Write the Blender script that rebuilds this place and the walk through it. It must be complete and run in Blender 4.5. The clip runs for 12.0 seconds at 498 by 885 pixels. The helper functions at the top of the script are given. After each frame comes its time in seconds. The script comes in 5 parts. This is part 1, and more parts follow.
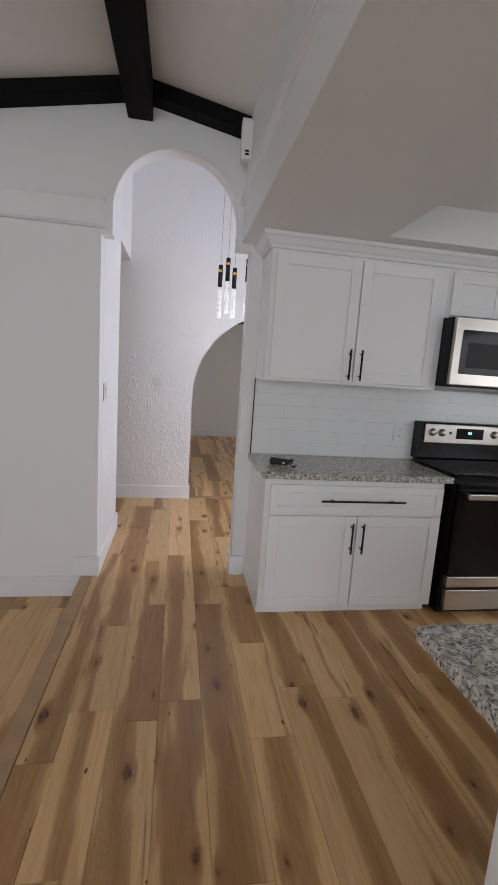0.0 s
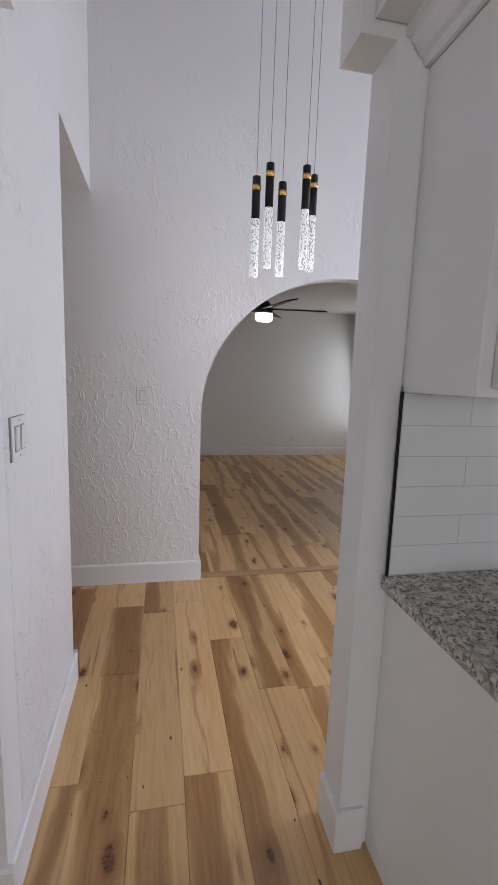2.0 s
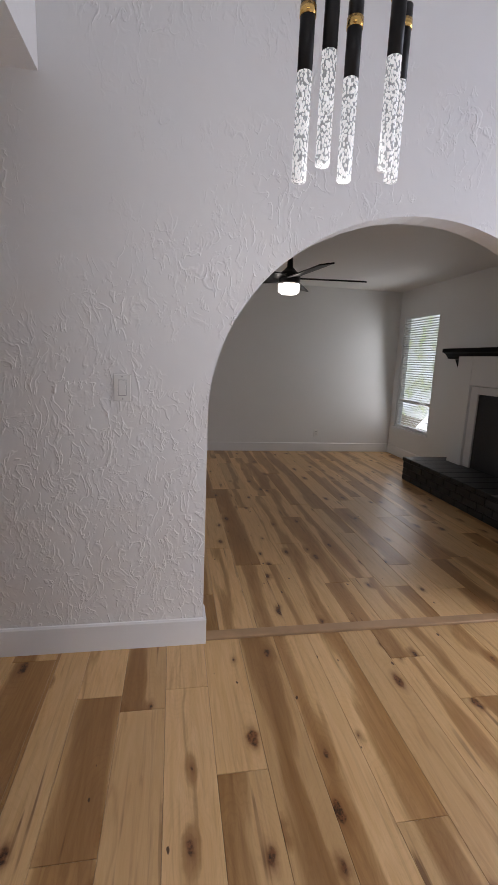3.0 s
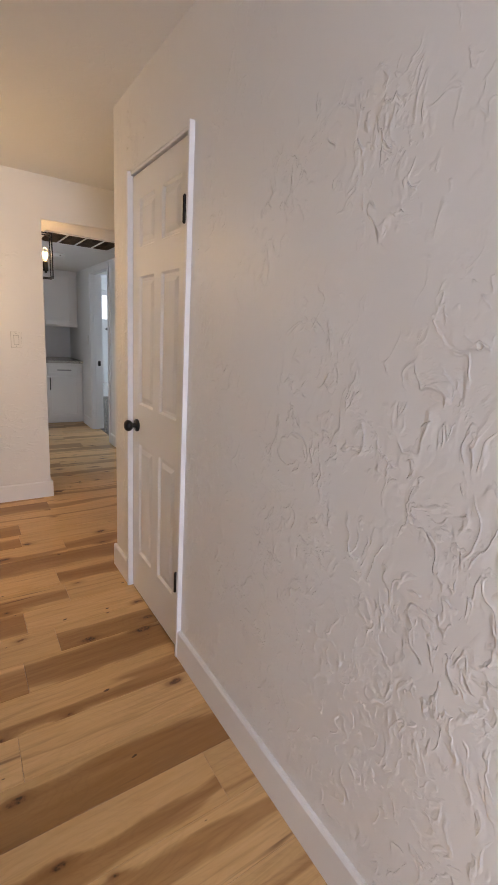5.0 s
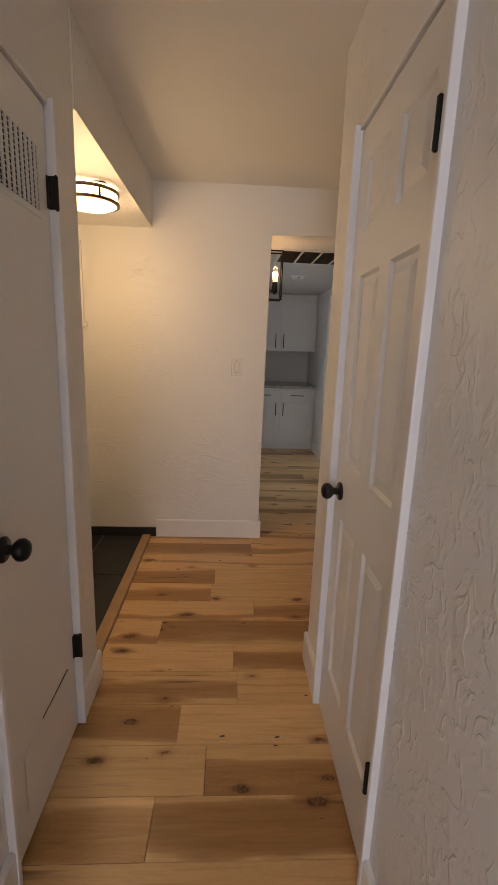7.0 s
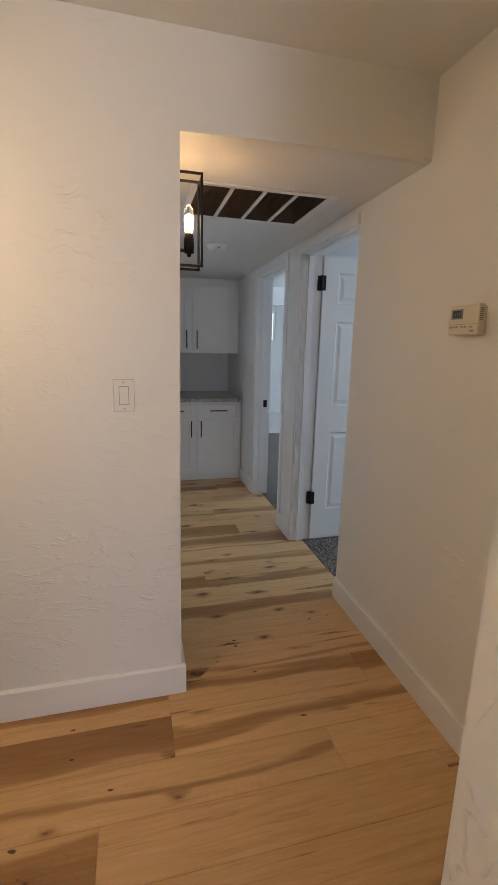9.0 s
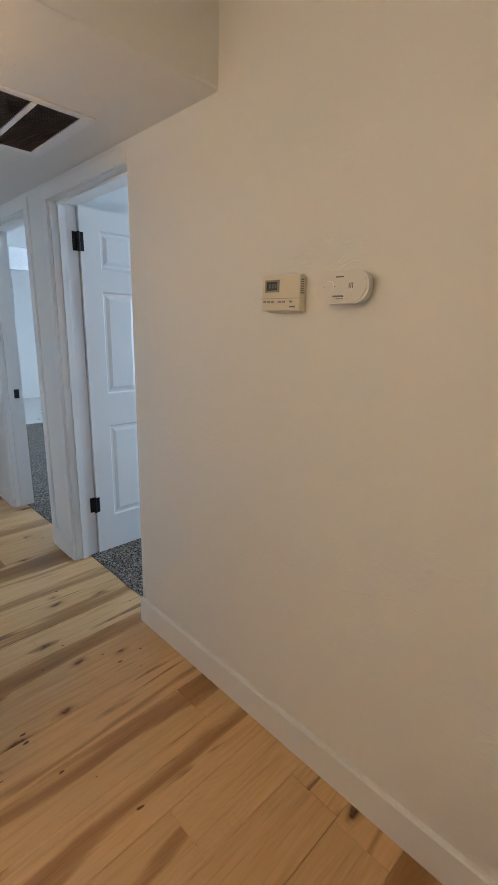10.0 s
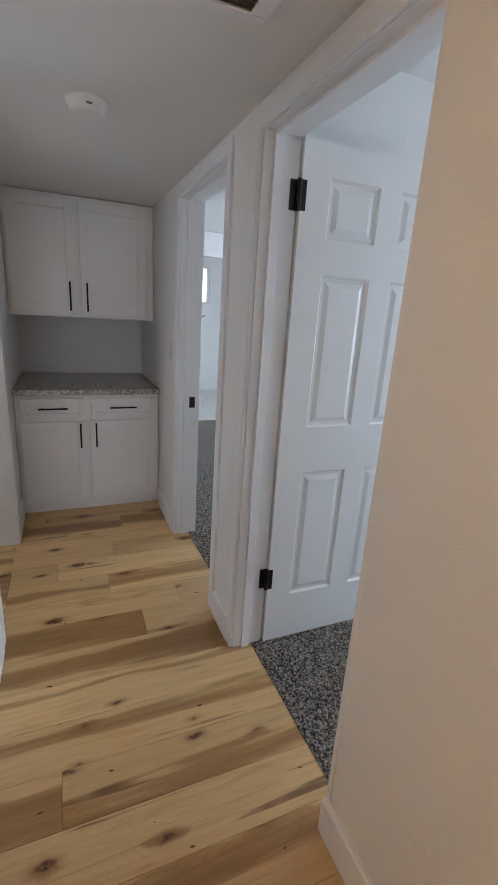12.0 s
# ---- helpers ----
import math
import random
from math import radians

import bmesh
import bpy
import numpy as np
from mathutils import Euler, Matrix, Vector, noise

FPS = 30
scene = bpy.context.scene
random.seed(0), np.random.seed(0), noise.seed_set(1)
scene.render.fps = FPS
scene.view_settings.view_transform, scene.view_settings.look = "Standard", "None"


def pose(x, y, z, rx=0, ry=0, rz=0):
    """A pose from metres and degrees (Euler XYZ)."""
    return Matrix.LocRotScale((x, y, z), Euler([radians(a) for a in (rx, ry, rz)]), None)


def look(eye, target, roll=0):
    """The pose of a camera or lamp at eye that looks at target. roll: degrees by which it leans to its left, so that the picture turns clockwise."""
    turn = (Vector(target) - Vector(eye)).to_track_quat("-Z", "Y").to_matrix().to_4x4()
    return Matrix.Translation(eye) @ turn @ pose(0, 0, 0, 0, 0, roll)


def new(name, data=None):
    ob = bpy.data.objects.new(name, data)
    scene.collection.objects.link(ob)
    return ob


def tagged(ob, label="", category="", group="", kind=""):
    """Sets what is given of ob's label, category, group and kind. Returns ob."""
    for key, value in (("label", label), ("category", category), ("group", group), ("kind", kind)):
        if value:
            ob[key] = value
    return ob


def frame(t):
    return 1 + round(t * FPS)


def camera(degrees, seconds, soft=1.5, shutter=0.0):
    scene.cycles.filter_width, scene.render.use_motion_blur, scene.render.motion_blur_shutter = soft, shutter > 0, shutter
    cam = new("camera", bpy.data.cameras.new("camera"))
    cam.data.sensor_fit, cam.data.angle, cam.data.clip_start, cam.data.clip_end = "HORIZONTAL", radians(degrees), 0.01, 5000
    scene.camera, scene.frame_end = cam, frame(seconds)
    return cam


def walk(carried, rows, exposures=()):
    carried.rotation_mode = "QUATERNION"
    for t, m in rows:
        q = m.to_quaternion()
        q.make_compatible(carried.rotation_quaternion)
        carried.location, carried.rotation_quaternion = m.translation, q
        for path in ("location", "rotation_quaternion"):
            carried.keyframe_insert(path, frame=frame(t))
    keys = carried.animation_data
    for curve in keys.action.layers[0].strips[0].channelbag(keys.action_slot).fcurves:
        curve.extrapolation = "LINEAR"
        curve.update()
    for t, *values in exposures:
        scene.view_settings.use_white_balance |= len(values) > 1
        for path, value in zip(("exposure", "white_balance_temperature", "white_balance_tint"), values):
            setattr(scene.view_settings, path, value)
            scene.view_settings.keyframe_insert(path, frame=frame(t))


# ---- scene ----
cam = camera(58.8, 12.0)
PATH = [
    (0, (0.073, 0.242, 1.424), (0.397, 2.19, 1.11), 3.9),
    (0.5, (0.005, 0.667, 1.425), (0.244, 2.629, 1.117), 4.1),
    (1, (-0.034, 1.12, 1.432), (0.255, 3.073, 1.113), 3.8),
    (1.5, (-0.028, 1.625, 1.42), (0.257, 3.576, 1.084), 3.3),
    (2, (-0.041, 2.111, 1.414), (0.352, 4.049, 1.113), 2.0),
    (2.5, (0.034, 2.54, 1.411), (0.516, 4.456, 1.102), 1.9),
    (2.7, (0.071, 2.74, 1.404), (0.523, 4.657, 1.059), 2.0),
    (4.3, (0.014, 3.931, 1.402), (-0.909, 5.645, 0.945), 3.5),
    (4.5, (0.005, 4.06, 1.419), (-1.167, 5.608, 0.939), 2.6),
    (5, (-0.121, 4.269, 1.43), (-1.737, 5.353, 0.965), 3.6),
    (5.5, (-0.208, 4.452, 1.437), (-2.056, 5.04, 0.948), 4.8),
    (6, (-0.288, 4.598, 1.43), (-2.212, 4.786, 0.915), 4.6),
    (6.5, (-0.477, 4.638, 1.419), (-2.421, 4.705, 0.953), 2.7),
    (6.7, (-0.596, 4.629, 1.435), (-2.545, 4.701, 0.994), 2.2),
    (8.3, (-1.808, 4.616, 1.450), (-3.753, 4.862, 1.057), 1.65),
    (8.5, (-1.945, 4.638, 1.452), (-3.882, 4.957, 1.069), 1.45),
    (9, (-2.326, 4.713, 1.482), (-4.219, 5.204, 1.059), 1.3),
    (9.5, (-2.597, 4.778, 1.497), (-4.343, 5.638, 1.037), 1.4),
    (10, (-2.786, 4.809, 1.492), (-4.151, 6.181, 0.987), 1.6),
    (10.5, (-2.982, 4.852, 1.48), (-4.265, 6.301, 0.976), 2.0),
    (11, (-3.245, 4.971, 1.49), (-4.715, 6.229, 0.986), 2.2),
    (11.5, (-3.503, 5.089, 1.481), (-5.155, 6.085, 0.953), 2.7),
    (12, (-3.786, 5.189, 1.518), (-5.546, 5.953, 0.953), 3.7),
]
EXPOSURES = [
    (0.0, -0.28, 6700, 15), (0.5, -0.12, 6700, 14), (1.0, 0.0, 6500, 12), (1.5, 0.05, 6600, 13), (2.0, -0.55, 6700, 16), (2.5, -0.72, 6900, 17), (2.7, -0.72, 6900, 17),
    (4.4, -0.25, 7000, 18), (5.0, 0.25, 7200, 18), (5.5, 0.25, 7500, 19), (6.0, -0.2, 7700, 19), (6.5, -0.3, 7800, 19), (8.4, -0.50, 7100, 16), (9.0, 0.0, 6800, 14), (9.5, 0.32, 6400, 12), (10.5, 0.40, 6200, 11), (11.0, 0.38, 6300, 12), (11.5, 0.40, 6500, 14), (12.0, 0.34, 7100, 18),
]
walk(cam, [(t, look(eye, target, roll)) for t, eye, target, roll in PATH], EXPOSURES)


# ---------- light and sky ----------
world = bpy.data.worlds.new("world")
scene.world = world
world.use_nodes = True
wn = world.node_tree.nodes
sky = wn.new("ShaderNodeTexSky")
sky.sky_type, sky.sun_disc, sky.sun_elevation, sky.sun_rotation = "NISHITA", False, radians(48), radians(120)
wn["Background"].inputs["Strength"].default_value = 0.12
world.node_tree.links.new(sky.outputs[0], wn["Background"].inputs["Color"])
sun = new("sun", bpy.data.lights.new("sun", "SUN"))
sun.data.energy, sun.data.angle, sun.data.color = 2.5, radians(0.5), (1.0, 0.95, 0.88)
sun.matrix_world = look((0, 0, 10), (0.6, 4.0, 3.0))


def day_lamp(name, eye, target, wide, high, watts, colour):
    """An area lamp for daylight, at an opening or as added fill before a closed wall."""
    lamp = new(name, bpy.data.lights.new(name, "AREA"))
    lamp.data.shape, lamp.data.size, lamp.data.size_y = "RECTANGLE", wide, high
    lamp.data.energy, lamp.data.color = watts, colour
    lamp.matrix_world = look(eye, target)
    return lamp


DAY = (0.86, 0.93, 1.0)
BLUE = (0.58, 0.78, 1.0)
WARM = (1.0, 0.73, 0.42)
# added fill lamp: the back wall has no window
day_lamp("day_great_room", (-1.2, -3.3, 1.5), (-1.2, 0, 1.2), 3.4, 2.0, 105, DAY)
day_lamp("day_kitchen", (3.9, 0.4, 1.5), (1.5, 0.4, 1.2), 1.8, 1.2, 26, DAY)
day_lamp("day_foyer", (3.50, 4.12, 1.45), (0.0, 4.1, 1.2), 1.3, 2.2, 84, (0.70, 0.79, 1.0))
LANTERN_W, DOME_W = 3.0, 12
day_lamp("day_living", (3.50, 9.13, 1.3), (1.5, 8.9, 1.0), 0.9, 1.6, 14, DAY)
# added fill lamp inside the closed left wall of the living room
day_lamp("day_living_side", (-1.4, 7.6, 1.5), (1.5, 7.6, 0.8), 1.6, 1.5, 9, DAY)
day_lamp("day_entry", (-3.2, 1.76, 1.05), (-3.5, 5.8, 0.7), 0.9, 1.8, 80, (0.72, 0.84, 1.0))
day_lamp("day_bath", (-6.2, 3.3, 1.5), (-6.3, 5.5, 0.8), 0.8, 1.0, 7, (0.8, 0.9, 1.0))
day_lamp("day_bedroom", (-4.6, 8.9, 1.5), (-4.9, 6.0, 1.0), 1.3, 1.2, 43, BLUE)
day_lamp("day_bedroom_far", (-7.9, 9.7, 1.55), (-8.4, 7.0, 0.8), 1.3, 1.0, 90, BLUE)


# ---------- materials ----------
def nodes_of(name):
    m = bpy.data.materials.new(name)
    m.use_nodes = True
    nt = m.node_tree
    return m, nt, nt.nodes["Principled BSDF"]


def add(nt, kind, **values):
    n = nt.nodes.new(kind)
    for key, value in values.items():
        n.inputs[key].default_value = value
    return n


def mixed(nt, fac, a, b):
    n = nt.nodes.new("ShaderNodeMix")
    n.data_type = "RGBA"
    for socket, value in ((n.inputs[0], fac), (n.inputs[6], a), (n.inputs[7], b)):
        if isinstance(value, bpy.types.NodeSocket):
            nt.links.new(value, socket)
        else:
            socket.default_value = value if not isinstance(value, tuple) else (*value, 1)
    return n.outputs[2]


def ramp(nt, source, *stops):
    n = nt.nodes.new("ShaderNodeValToRGB")
    e = n.color_ramp.elements
    while len(e) < len(stops):
        e.new(0.5)
    for el, (p, v) in zip(e, stops):
        el.position, el.color = p, (v, v, v, 1)
    nt.links.new(source, n.inputs[0])
    return n.outputs[0]


def coords(nt, scale=(1, 1, 1), kind="Object", shift=None):
    c = nt.nodes.new("ShaderNodeTexCoord")
    m = nt.nodes.new("ShaderNodeMapping")
    m.inputs["Scale"].default_value = scale
    nt.links.new(c.outputs[kind], m.inputs["Vector"])
    if shift is not None:
        nt.links.new(shift, m.inputs["Location"])
    return m.outputs[0]


def noise_of(nt, vec, scale, detail=3.0, rough=0.55, distort=0.0):
    n = add(nt, "ShaderNodeTexNoise", Scale=scale, Detail=detail, Roughness=rough, Distortion=distort)
    nt.links.new(vec, n.inputs["Vector"])
    return n.outputs["Fac"]


def math_of(nt, op, a, b=0.0):
    n = nt.nodes.new("ShaderNodeMath")
    n.operation = op
    for socket, value in ((n.inputs[0], a), (n.inputs[1], b)):
        if isinstance(value, bpy.types.NodeSocket):
            nt.links.new(value, socket)
        else:
            socket.default_value = value
    return n.outputs[0]


def bump(nt, bsdf, height, strength, distance):
    n = add(nt, "ShaderNodeBump", Strength=strength, Distance=distance)
    nt.links.new(height, n.inputs["Height"])
    nt.links.new(n.outputs[0], bsdf.inputs["Normal"])


def plain(name, colour, rough=0.5, metal=0.0, vary=0.06, scale=6.0, relief=0.0, fine=120.0):
    m, nt, b = nodes_of(name)
    v = coords(nt)
    n = noise_of(nt, v, scale)
    dark = tuple(c * (1 - vary * 2) for c in colour)
    nt.links.new(mixed(nt, n, dark, tuple(min(1, c * (1 + vary)) for c in colour)), b.inputs["Base Color"])
    b.inputs["Roughness"].default_value, b.inputs["Metallic"].default_value = rough, metal
    rn = noise_of(nt, v, scale * 3)
    nt.links.new(math_of(nt, "ADD", math_of(nt, "MULTIPLY", rn, 0.16), rough - 0.08), b.inputs["Roughness"])
    if relief:
        bump(nt, b, noise_of(nt, v, fine, 2), 0.5, relief)
    return m


def glow(name, colour, strength):
    m, nt, b = nodes_of(name)
    b.inputs["Base Color"].default_value = (*colour, 1)
    b.inputs["Emission Color"].default_value = (*colour, 1)
    b.inputs["Emission Strength"].default_value = strength
    return m


def plaster(name, colour, strong=1.0, rough=0.5, slant=0.45, fine=1.0, size=(15.0, 6.0), low=0.0, cover=0.0):
    """Hand-trowelled wall plaster under paint: broad swells, torn ridges that lean one way, skip edges and small crumbs."""
    m, nt, b = nodes_of(name)
    v = coords(nt)
    broad = noise_of(nt, v, 2.6, 3, 0.5)
    bend = add(nt, "ShaderNodeTexNoise", Scale=6.0, Detail=2.0)
    nt.links.new(v, bend.inputs["Vector"])
    shift = nt.nodes.new("ShaderNodeVectorMath")
    shift.operation = "MULTIPLY_ADD"
    shift.inputs[1].default_value = (0.11, 0.11, 0.11)
    nt.links.new(bend.outputs["Color"], shift.inputs[0])
    nt.links.new(v, shift.inputs[2])

    def stroke(turn, across, along, offset):
        lean = nt.nodes.new("ShaderNodeMapping")
        lean.inputs["Location"].default_value = (offset, offset * 1.7, offset * 0.6)
        lean.inputs["Rotation"].default_value = (turn, -turn, 0.0)
        lean.inputs["Scale"].default_value = (across * fine, across * fine, along * fine)
        nt.links.new(shift.outputs[0], lean.inputs["Vector"])
        cut = noise_of(nt, lean.outputs[0], 1.0, 2.5, 0.5, 0.35)
        line = math_of(nt, "ABSOLUTE", math_of(nt, "SUBTRACT", cut, 0.5))
        ridge = ramp(nt, line, (0.0, 1.0), (0.010, 0.75), (0.028, 0.0))
        step = ramp(nt, cut, (0.49, 0.0), (0.515, 0.8), (0.66, 0.0))
        gaps = ramp(nt, noise_of(nt, lean.outputs[0], 1.5, 2, 0.5), (0.48, 0.0), (0.56, 1.0))
        return math_of(nt, "MULTIPLY", math_of(nt, "ADD", ridge, step), gaps)

    # the trowel work is denser on the lower wall, within reach
    height_of = nt.nodes.new("ShaderNodeSeparateXYZ")
    nt.links.new(v, height_of.inputs[0])
    reach = math_of(nt, "ADD", math_of(nt, "MULTIPLY", math_of(nt, "SUBTRACT", 1.3, height_of.outputs[2]), low), cover)
    patch = ramp(nt, math_of(nt, "ADD", noise_of(nt, v, 2.3, 3, 0.6), reach), (0.38, 0.0), (0.56, 1.0))
    crumbs = ramp(nt, noise_of(nt, shift.outputs[0], 46.0, 2, 0.5), (0.55, 0.0), (0.66, 0.55))
    spots = ramp(nt, math_of(nt, "ADD", noise_of(nt, v, 7.0, 2, 0.5), reach), (0.50, 0.0), (0.60, 1.0))
    torn = math_of(nt, "ADD", stroke(slant, size[0], size[1], 0.0), stroke(slant * 0.2 - 0.25, size[0] * 1.45, size[1] * 1.9, 7.3))
    torn = math_of(nt, "ADD", torn, math_of(nt, "MULTIPLY", crumbs, spots))
    torn = math_of(nt, "MULTIPLY", torn, patch)
    height = math_of(nt, "ADD", math_of(nt, "MULTIPLY", broad, 1.3), math_of(nt, "MULTIPLY", torn, strong))
    bump(nt, b, height, 1.0, 0.0044)
    tone = noise_of(nt, v, 1.3, 4)
    nt.links.new(mixed(nt, tone, tuple(c * 0.965 for c in colour), colour), b.inputs["Base Color"])
    nt.links.new(math_of(nt, "ADD", math_of(nt, "MULTIPLY", broad, 0.2), rough - 0.1), b.inputs["Roughness"])
    return m


def wood_floor(name):
    """Rustic hickory: pale sapwood and brown heartwood in one board, streaks, knots; every board differs."""
    m, nt, b = nodes_of(name)
    info = nt.nodes.new("ShaderNodeObjectInfo")
    rnd = info.outputs["Random"]
    comb = nt.nodes.new("ShaderNodeCombineXYZ")
    for i, k in enumerate((37.0, 91.0, 53.0)):
        nt.links.new(math_of(nt, "MULTIPLY", rnd, k), comb.inputs[i])
    v = coords(nt, (1, 1, 1), "Object", comb.outputs[0])
    lng = nt.nodes.new("ShaderNodeMapping")
    lng.inputs["Scale"].default_value = (1.0, 0.085, 1.0)
    nt.links.new(v, lng.inputs["Vector"])
    fine = nt.nodes.new("ShaderNodeMapping")
    fine.inputs["Scale"].default_value = (1.0, 0.045, 1.0)
    nt.links.new(v, fine.inputs["Vector"])
    # knots: dark ragged core, reddish rim, stained halo drawn out along the board
    wv = nt.nodes.new("ShaderNodeTexNoise")
    wv.inputs["Scale"].default_value, wv.inputs["Detail"].default_value = 22.0, 3.0
    nt.links.new(v, wv.inputs["Vector"])
    ws = nt.nodes.new("ShaderNodeVectorMath")
    ws.operation = "SCALE"
    ws.inputs["Scale"].default_value = 0.022
    nt.links.new(wv.outputs["Color"], ws.inputs[0])
    wa = nt.nodes.new("ShaderNodeVectorMath")
    wa.operation = "ADD"
    nt.links.new(v, wa.inputs[0])
    nt.links.new(ws.outputs[0], wa.inputs[1])
    kv = nt.nodes.new("ShaderNodeMapping")
    kv.inputs["Scale"].default_value = (1.0, 0.45, 1.0)
    nt.links.new(wa.outputs[0], kv.inputs["Vector"])
    vor = add(nt, "ShaderNodeTexVoronoi", Scale=5.4, Randomness=1.0)
    vor.voronoi_dimensions = "2D"
    nt.links.new(kv.outputs[0], vor.inputs["Vector"])
    sep = nt.nodes.new("ShaderNodeSeparateColor")
    nt.links.new(vor.outputs["Color"], sep.inputs[0])
    pick = ramp(nt, sep.outputs[0], (0.45, 0.0), (0.47, 1.0))
    size = math_of(nt, "MULTIPLY", pick, math_of(nt, "ADD", math_of(nt, "MULTIPLY", sep.outputs[1], 0.085), 0.024))
    ragged = math_of(nt, "ADD", vor.outputs["Distance"], math_of(nt, "MULTIPLY", math_of(nt, "SUBTRACT", noise_of(nt, v, 45, 3, 0.6), 0.5), 0.045))
    core = math_of(nt, "SUBTRACT", size, ragged)
    halo = math_of(nt, "MULTIPLY", pick, math_of(nt, "ADD", core, 0.16))
    pinv = add(nt, "ShaderNodeTexVoronoi", Scale=10.5, Randomness=1.0)
    pinv.voronoi_dimensions = "2D"
    nt.links.new(kv.outputs[0], pinv.inputs["Vector"])
    pins = nt.nodes.new("ShaderNodeSeparateColor")
    nt.links.new(pinv.outputs["Color"], pins.inputs[0])
    pin = math_of(nt, "SUBTRACT", math_of(nt, "MULTIPLY", ramp(nt, pins.outputs[0], (0.86, 0.0), (0.88, 1.0)), math_of(nt, "ADD", math_of(nt, "MULTIPLY", pins.outputs[1], 0.045), 0.025)), pinv.outputs["Distance"])
    # a brown heartwood band along each board between pale sapwood edges; its place and width differ
    r2 = math_of(nt, "FRACT", math_of(nt, "MULTIPLY", rnd, 7.31))
    r3 = math_of(nt, "FRACT", math_of(nt, "MULTIPLY", rnd, 23.7))
    r4 = math_of(nt, "FRACT", math_of(nt, "MULTIPLY", rnd, 51.9))
    own = nt.nodes.new("ShaderNodeSeparateXYZ")
    tc = nt.nodes.new("ShaderNodeTexCoord")
    nt.links.new(tc.outputs["Object"], own.inputs[0])
    wavy = nt.nodes.new("ShaderNodeMapping")
    wavy.inputs["Scale"].default_value = (1.0, 0.13, 1.0)
    nt.links.new(v, wavy.inputs["Vector"])
    wave = math_of(nt, "MULTIPLY", math_of(nt, "SUBTRACT", noise_of(nt, wavy.outputs[0], 9.0, 3, 0.5, 0.4), 0.5), 0.22)
    off = math_of(nt, "ABSOLUTE", math_of(nt, "ADD", math_of(nt, "SUBTRACT", own.outputs[0], math_of(nt, "MULTIPLY", math_of(nt, "SUBTRACT", r2, 0.5), 0.13)), wave))
    half = math_of(nt, "SUBTRACT", math_of(nt, "MULTIPLY", r3, 0.135), 0.03)
    inside = math_of(nt, "ADD", math_of(nt, "SUBTRACT", half, off), math_of(nt, "MULTIPLY", ramp(nt, halo, (0.0, 0.0), (0.16, 1.0)), 0.035))
    edge = ramp(nt, math_of(nt, "ADD", math_of(nt, "MULTIPLY", inside, 4.0), 0.5), (0.455, 0.0), (0.525, 0.72), (0.66, 1.0))
    grain = noise_of(nt, fine.outputs[0], 60.0, 4, 0.65, 0.5)
    band = noise_of(nt, lng.outputs[0], 26.0, 4, 0.6, 1.8)
    bandr = ramp(nt, band, (0.32, 0.0), (0.68, 1.0))
    pale = mixed(nt, bandr, (0.75, 0.492, 0.245), (0.66, 0.405, 0.180))
    pale = mixed(nt, math_of(nt, "MULTIPLY", r4, 0.4), pale, (0.54, 0.325, 0.140))
    brown = mixed(nt, bandr, (0.45, 0.246, 0.092), (0.335, 0.166, 0.055))
    brown = mixed(nt, math_of(nt, "MULTIPLY", r4, 0.5), brown, (0.29, 0.135, 0.042))
    base = mixed(nt, edge, pale, brown)
    base = mixed(nt, ramp(nt, grain, (0.50, 0.0), (0.80, 0.42)), base, (0.26, 0.110, 0.038))
    # short dark mineral streaks
    streak = noise_of(nt, fine.outputs[0], 30.0, 2, 0.5, 0.2)
    base = mixed(nt, math_of(nt, "MULTIPLY", ramp(nt, streak, (0.66, 0.0), (0.71, 0.75)), ramp(nt, noise_of(nt, v, 3.0), (0.45, 0.0), (0.6, 1.0))), base, (0.14, 0.055, 0.020))
    # growth rings drawn out along the board, closing round the knots
    rings = math_of(nt, "ADD", noise_of(nt, lng.outputs[0], 9.0, 2, 0.4, 0.6), math_of(nt, "MULTIPLY", halo, 0.9))
    rings = math_of(nt, "SINE", math_of(nt, "MULTIPLY", rings, 85.0))
    base = mixed(nt, math_of(nt, "MULTIPLY", ramp(nt, rings, (0.35, 0.0), (0.95, 0.16)), math_of(nt, "ADD", math_of(nt, "MULTIPLY", edge, 0.7), 0.3)), base, (0.24, 0.115, 0.042))
    base = mixed(nt, ramp(nt, halo, (0.05, 0.0), (0.12, 0.25), (0.17, 0.75)), base, (0.25, 0.108, 0.036))
    heart = mixed(nt, ramp(nt, noise_of(nt, v, 70.0, 4, 0.7), (0.40, 0.0), (0.60, 1.0)), (0.030, 0.010, 0.003), (0.23, 0.088, 0.030))
    base = mixed(nt, ramp(nt, core, (-0.0, 0.0), (0.028, 0.95)), base, heart)
    base = mixed(nt, ramp(nt, pin, (0.0, 0.0), (0.02, 0.9)), base, (0.060, 0.022, 0.008))
    # each board has its own tone
    r5 = math_of(nt, "FRACT", math_of(nt, "MULTIPLY", rnd, 83.3))
    tone = nt.nodes.new("ShaderNodeMix")
    tone.data_type, tone.blend_type = "RGBA", "MULTIPLY"
    tone.inputs[0].default_value = 1.0
    nt.links.new(base, tone.inputs[6])
    nt.links.new(mixed(nt, r5, (0.92, 0.91, 0.895), (1.12, 1.12, 1.13)), tone.inputs[7])
    nt.links.new(tone.outputs[2], b.inputs["Base Color"])
    nt.links.new(math_of(nt, "ADD", math_of(nt, "MULTIPLY", grain, 0.16), 0.25), b.inputs["Roughness"])
    h = math_of(nt, "ADD", math_of(nt, "MULTIPLY", grain, 0.5), math_of(nt, "MULTIPLY", noise_of(nt, v, 5.0), 0.6))
    bump(nt, b, h, 0.35, 0.0015)
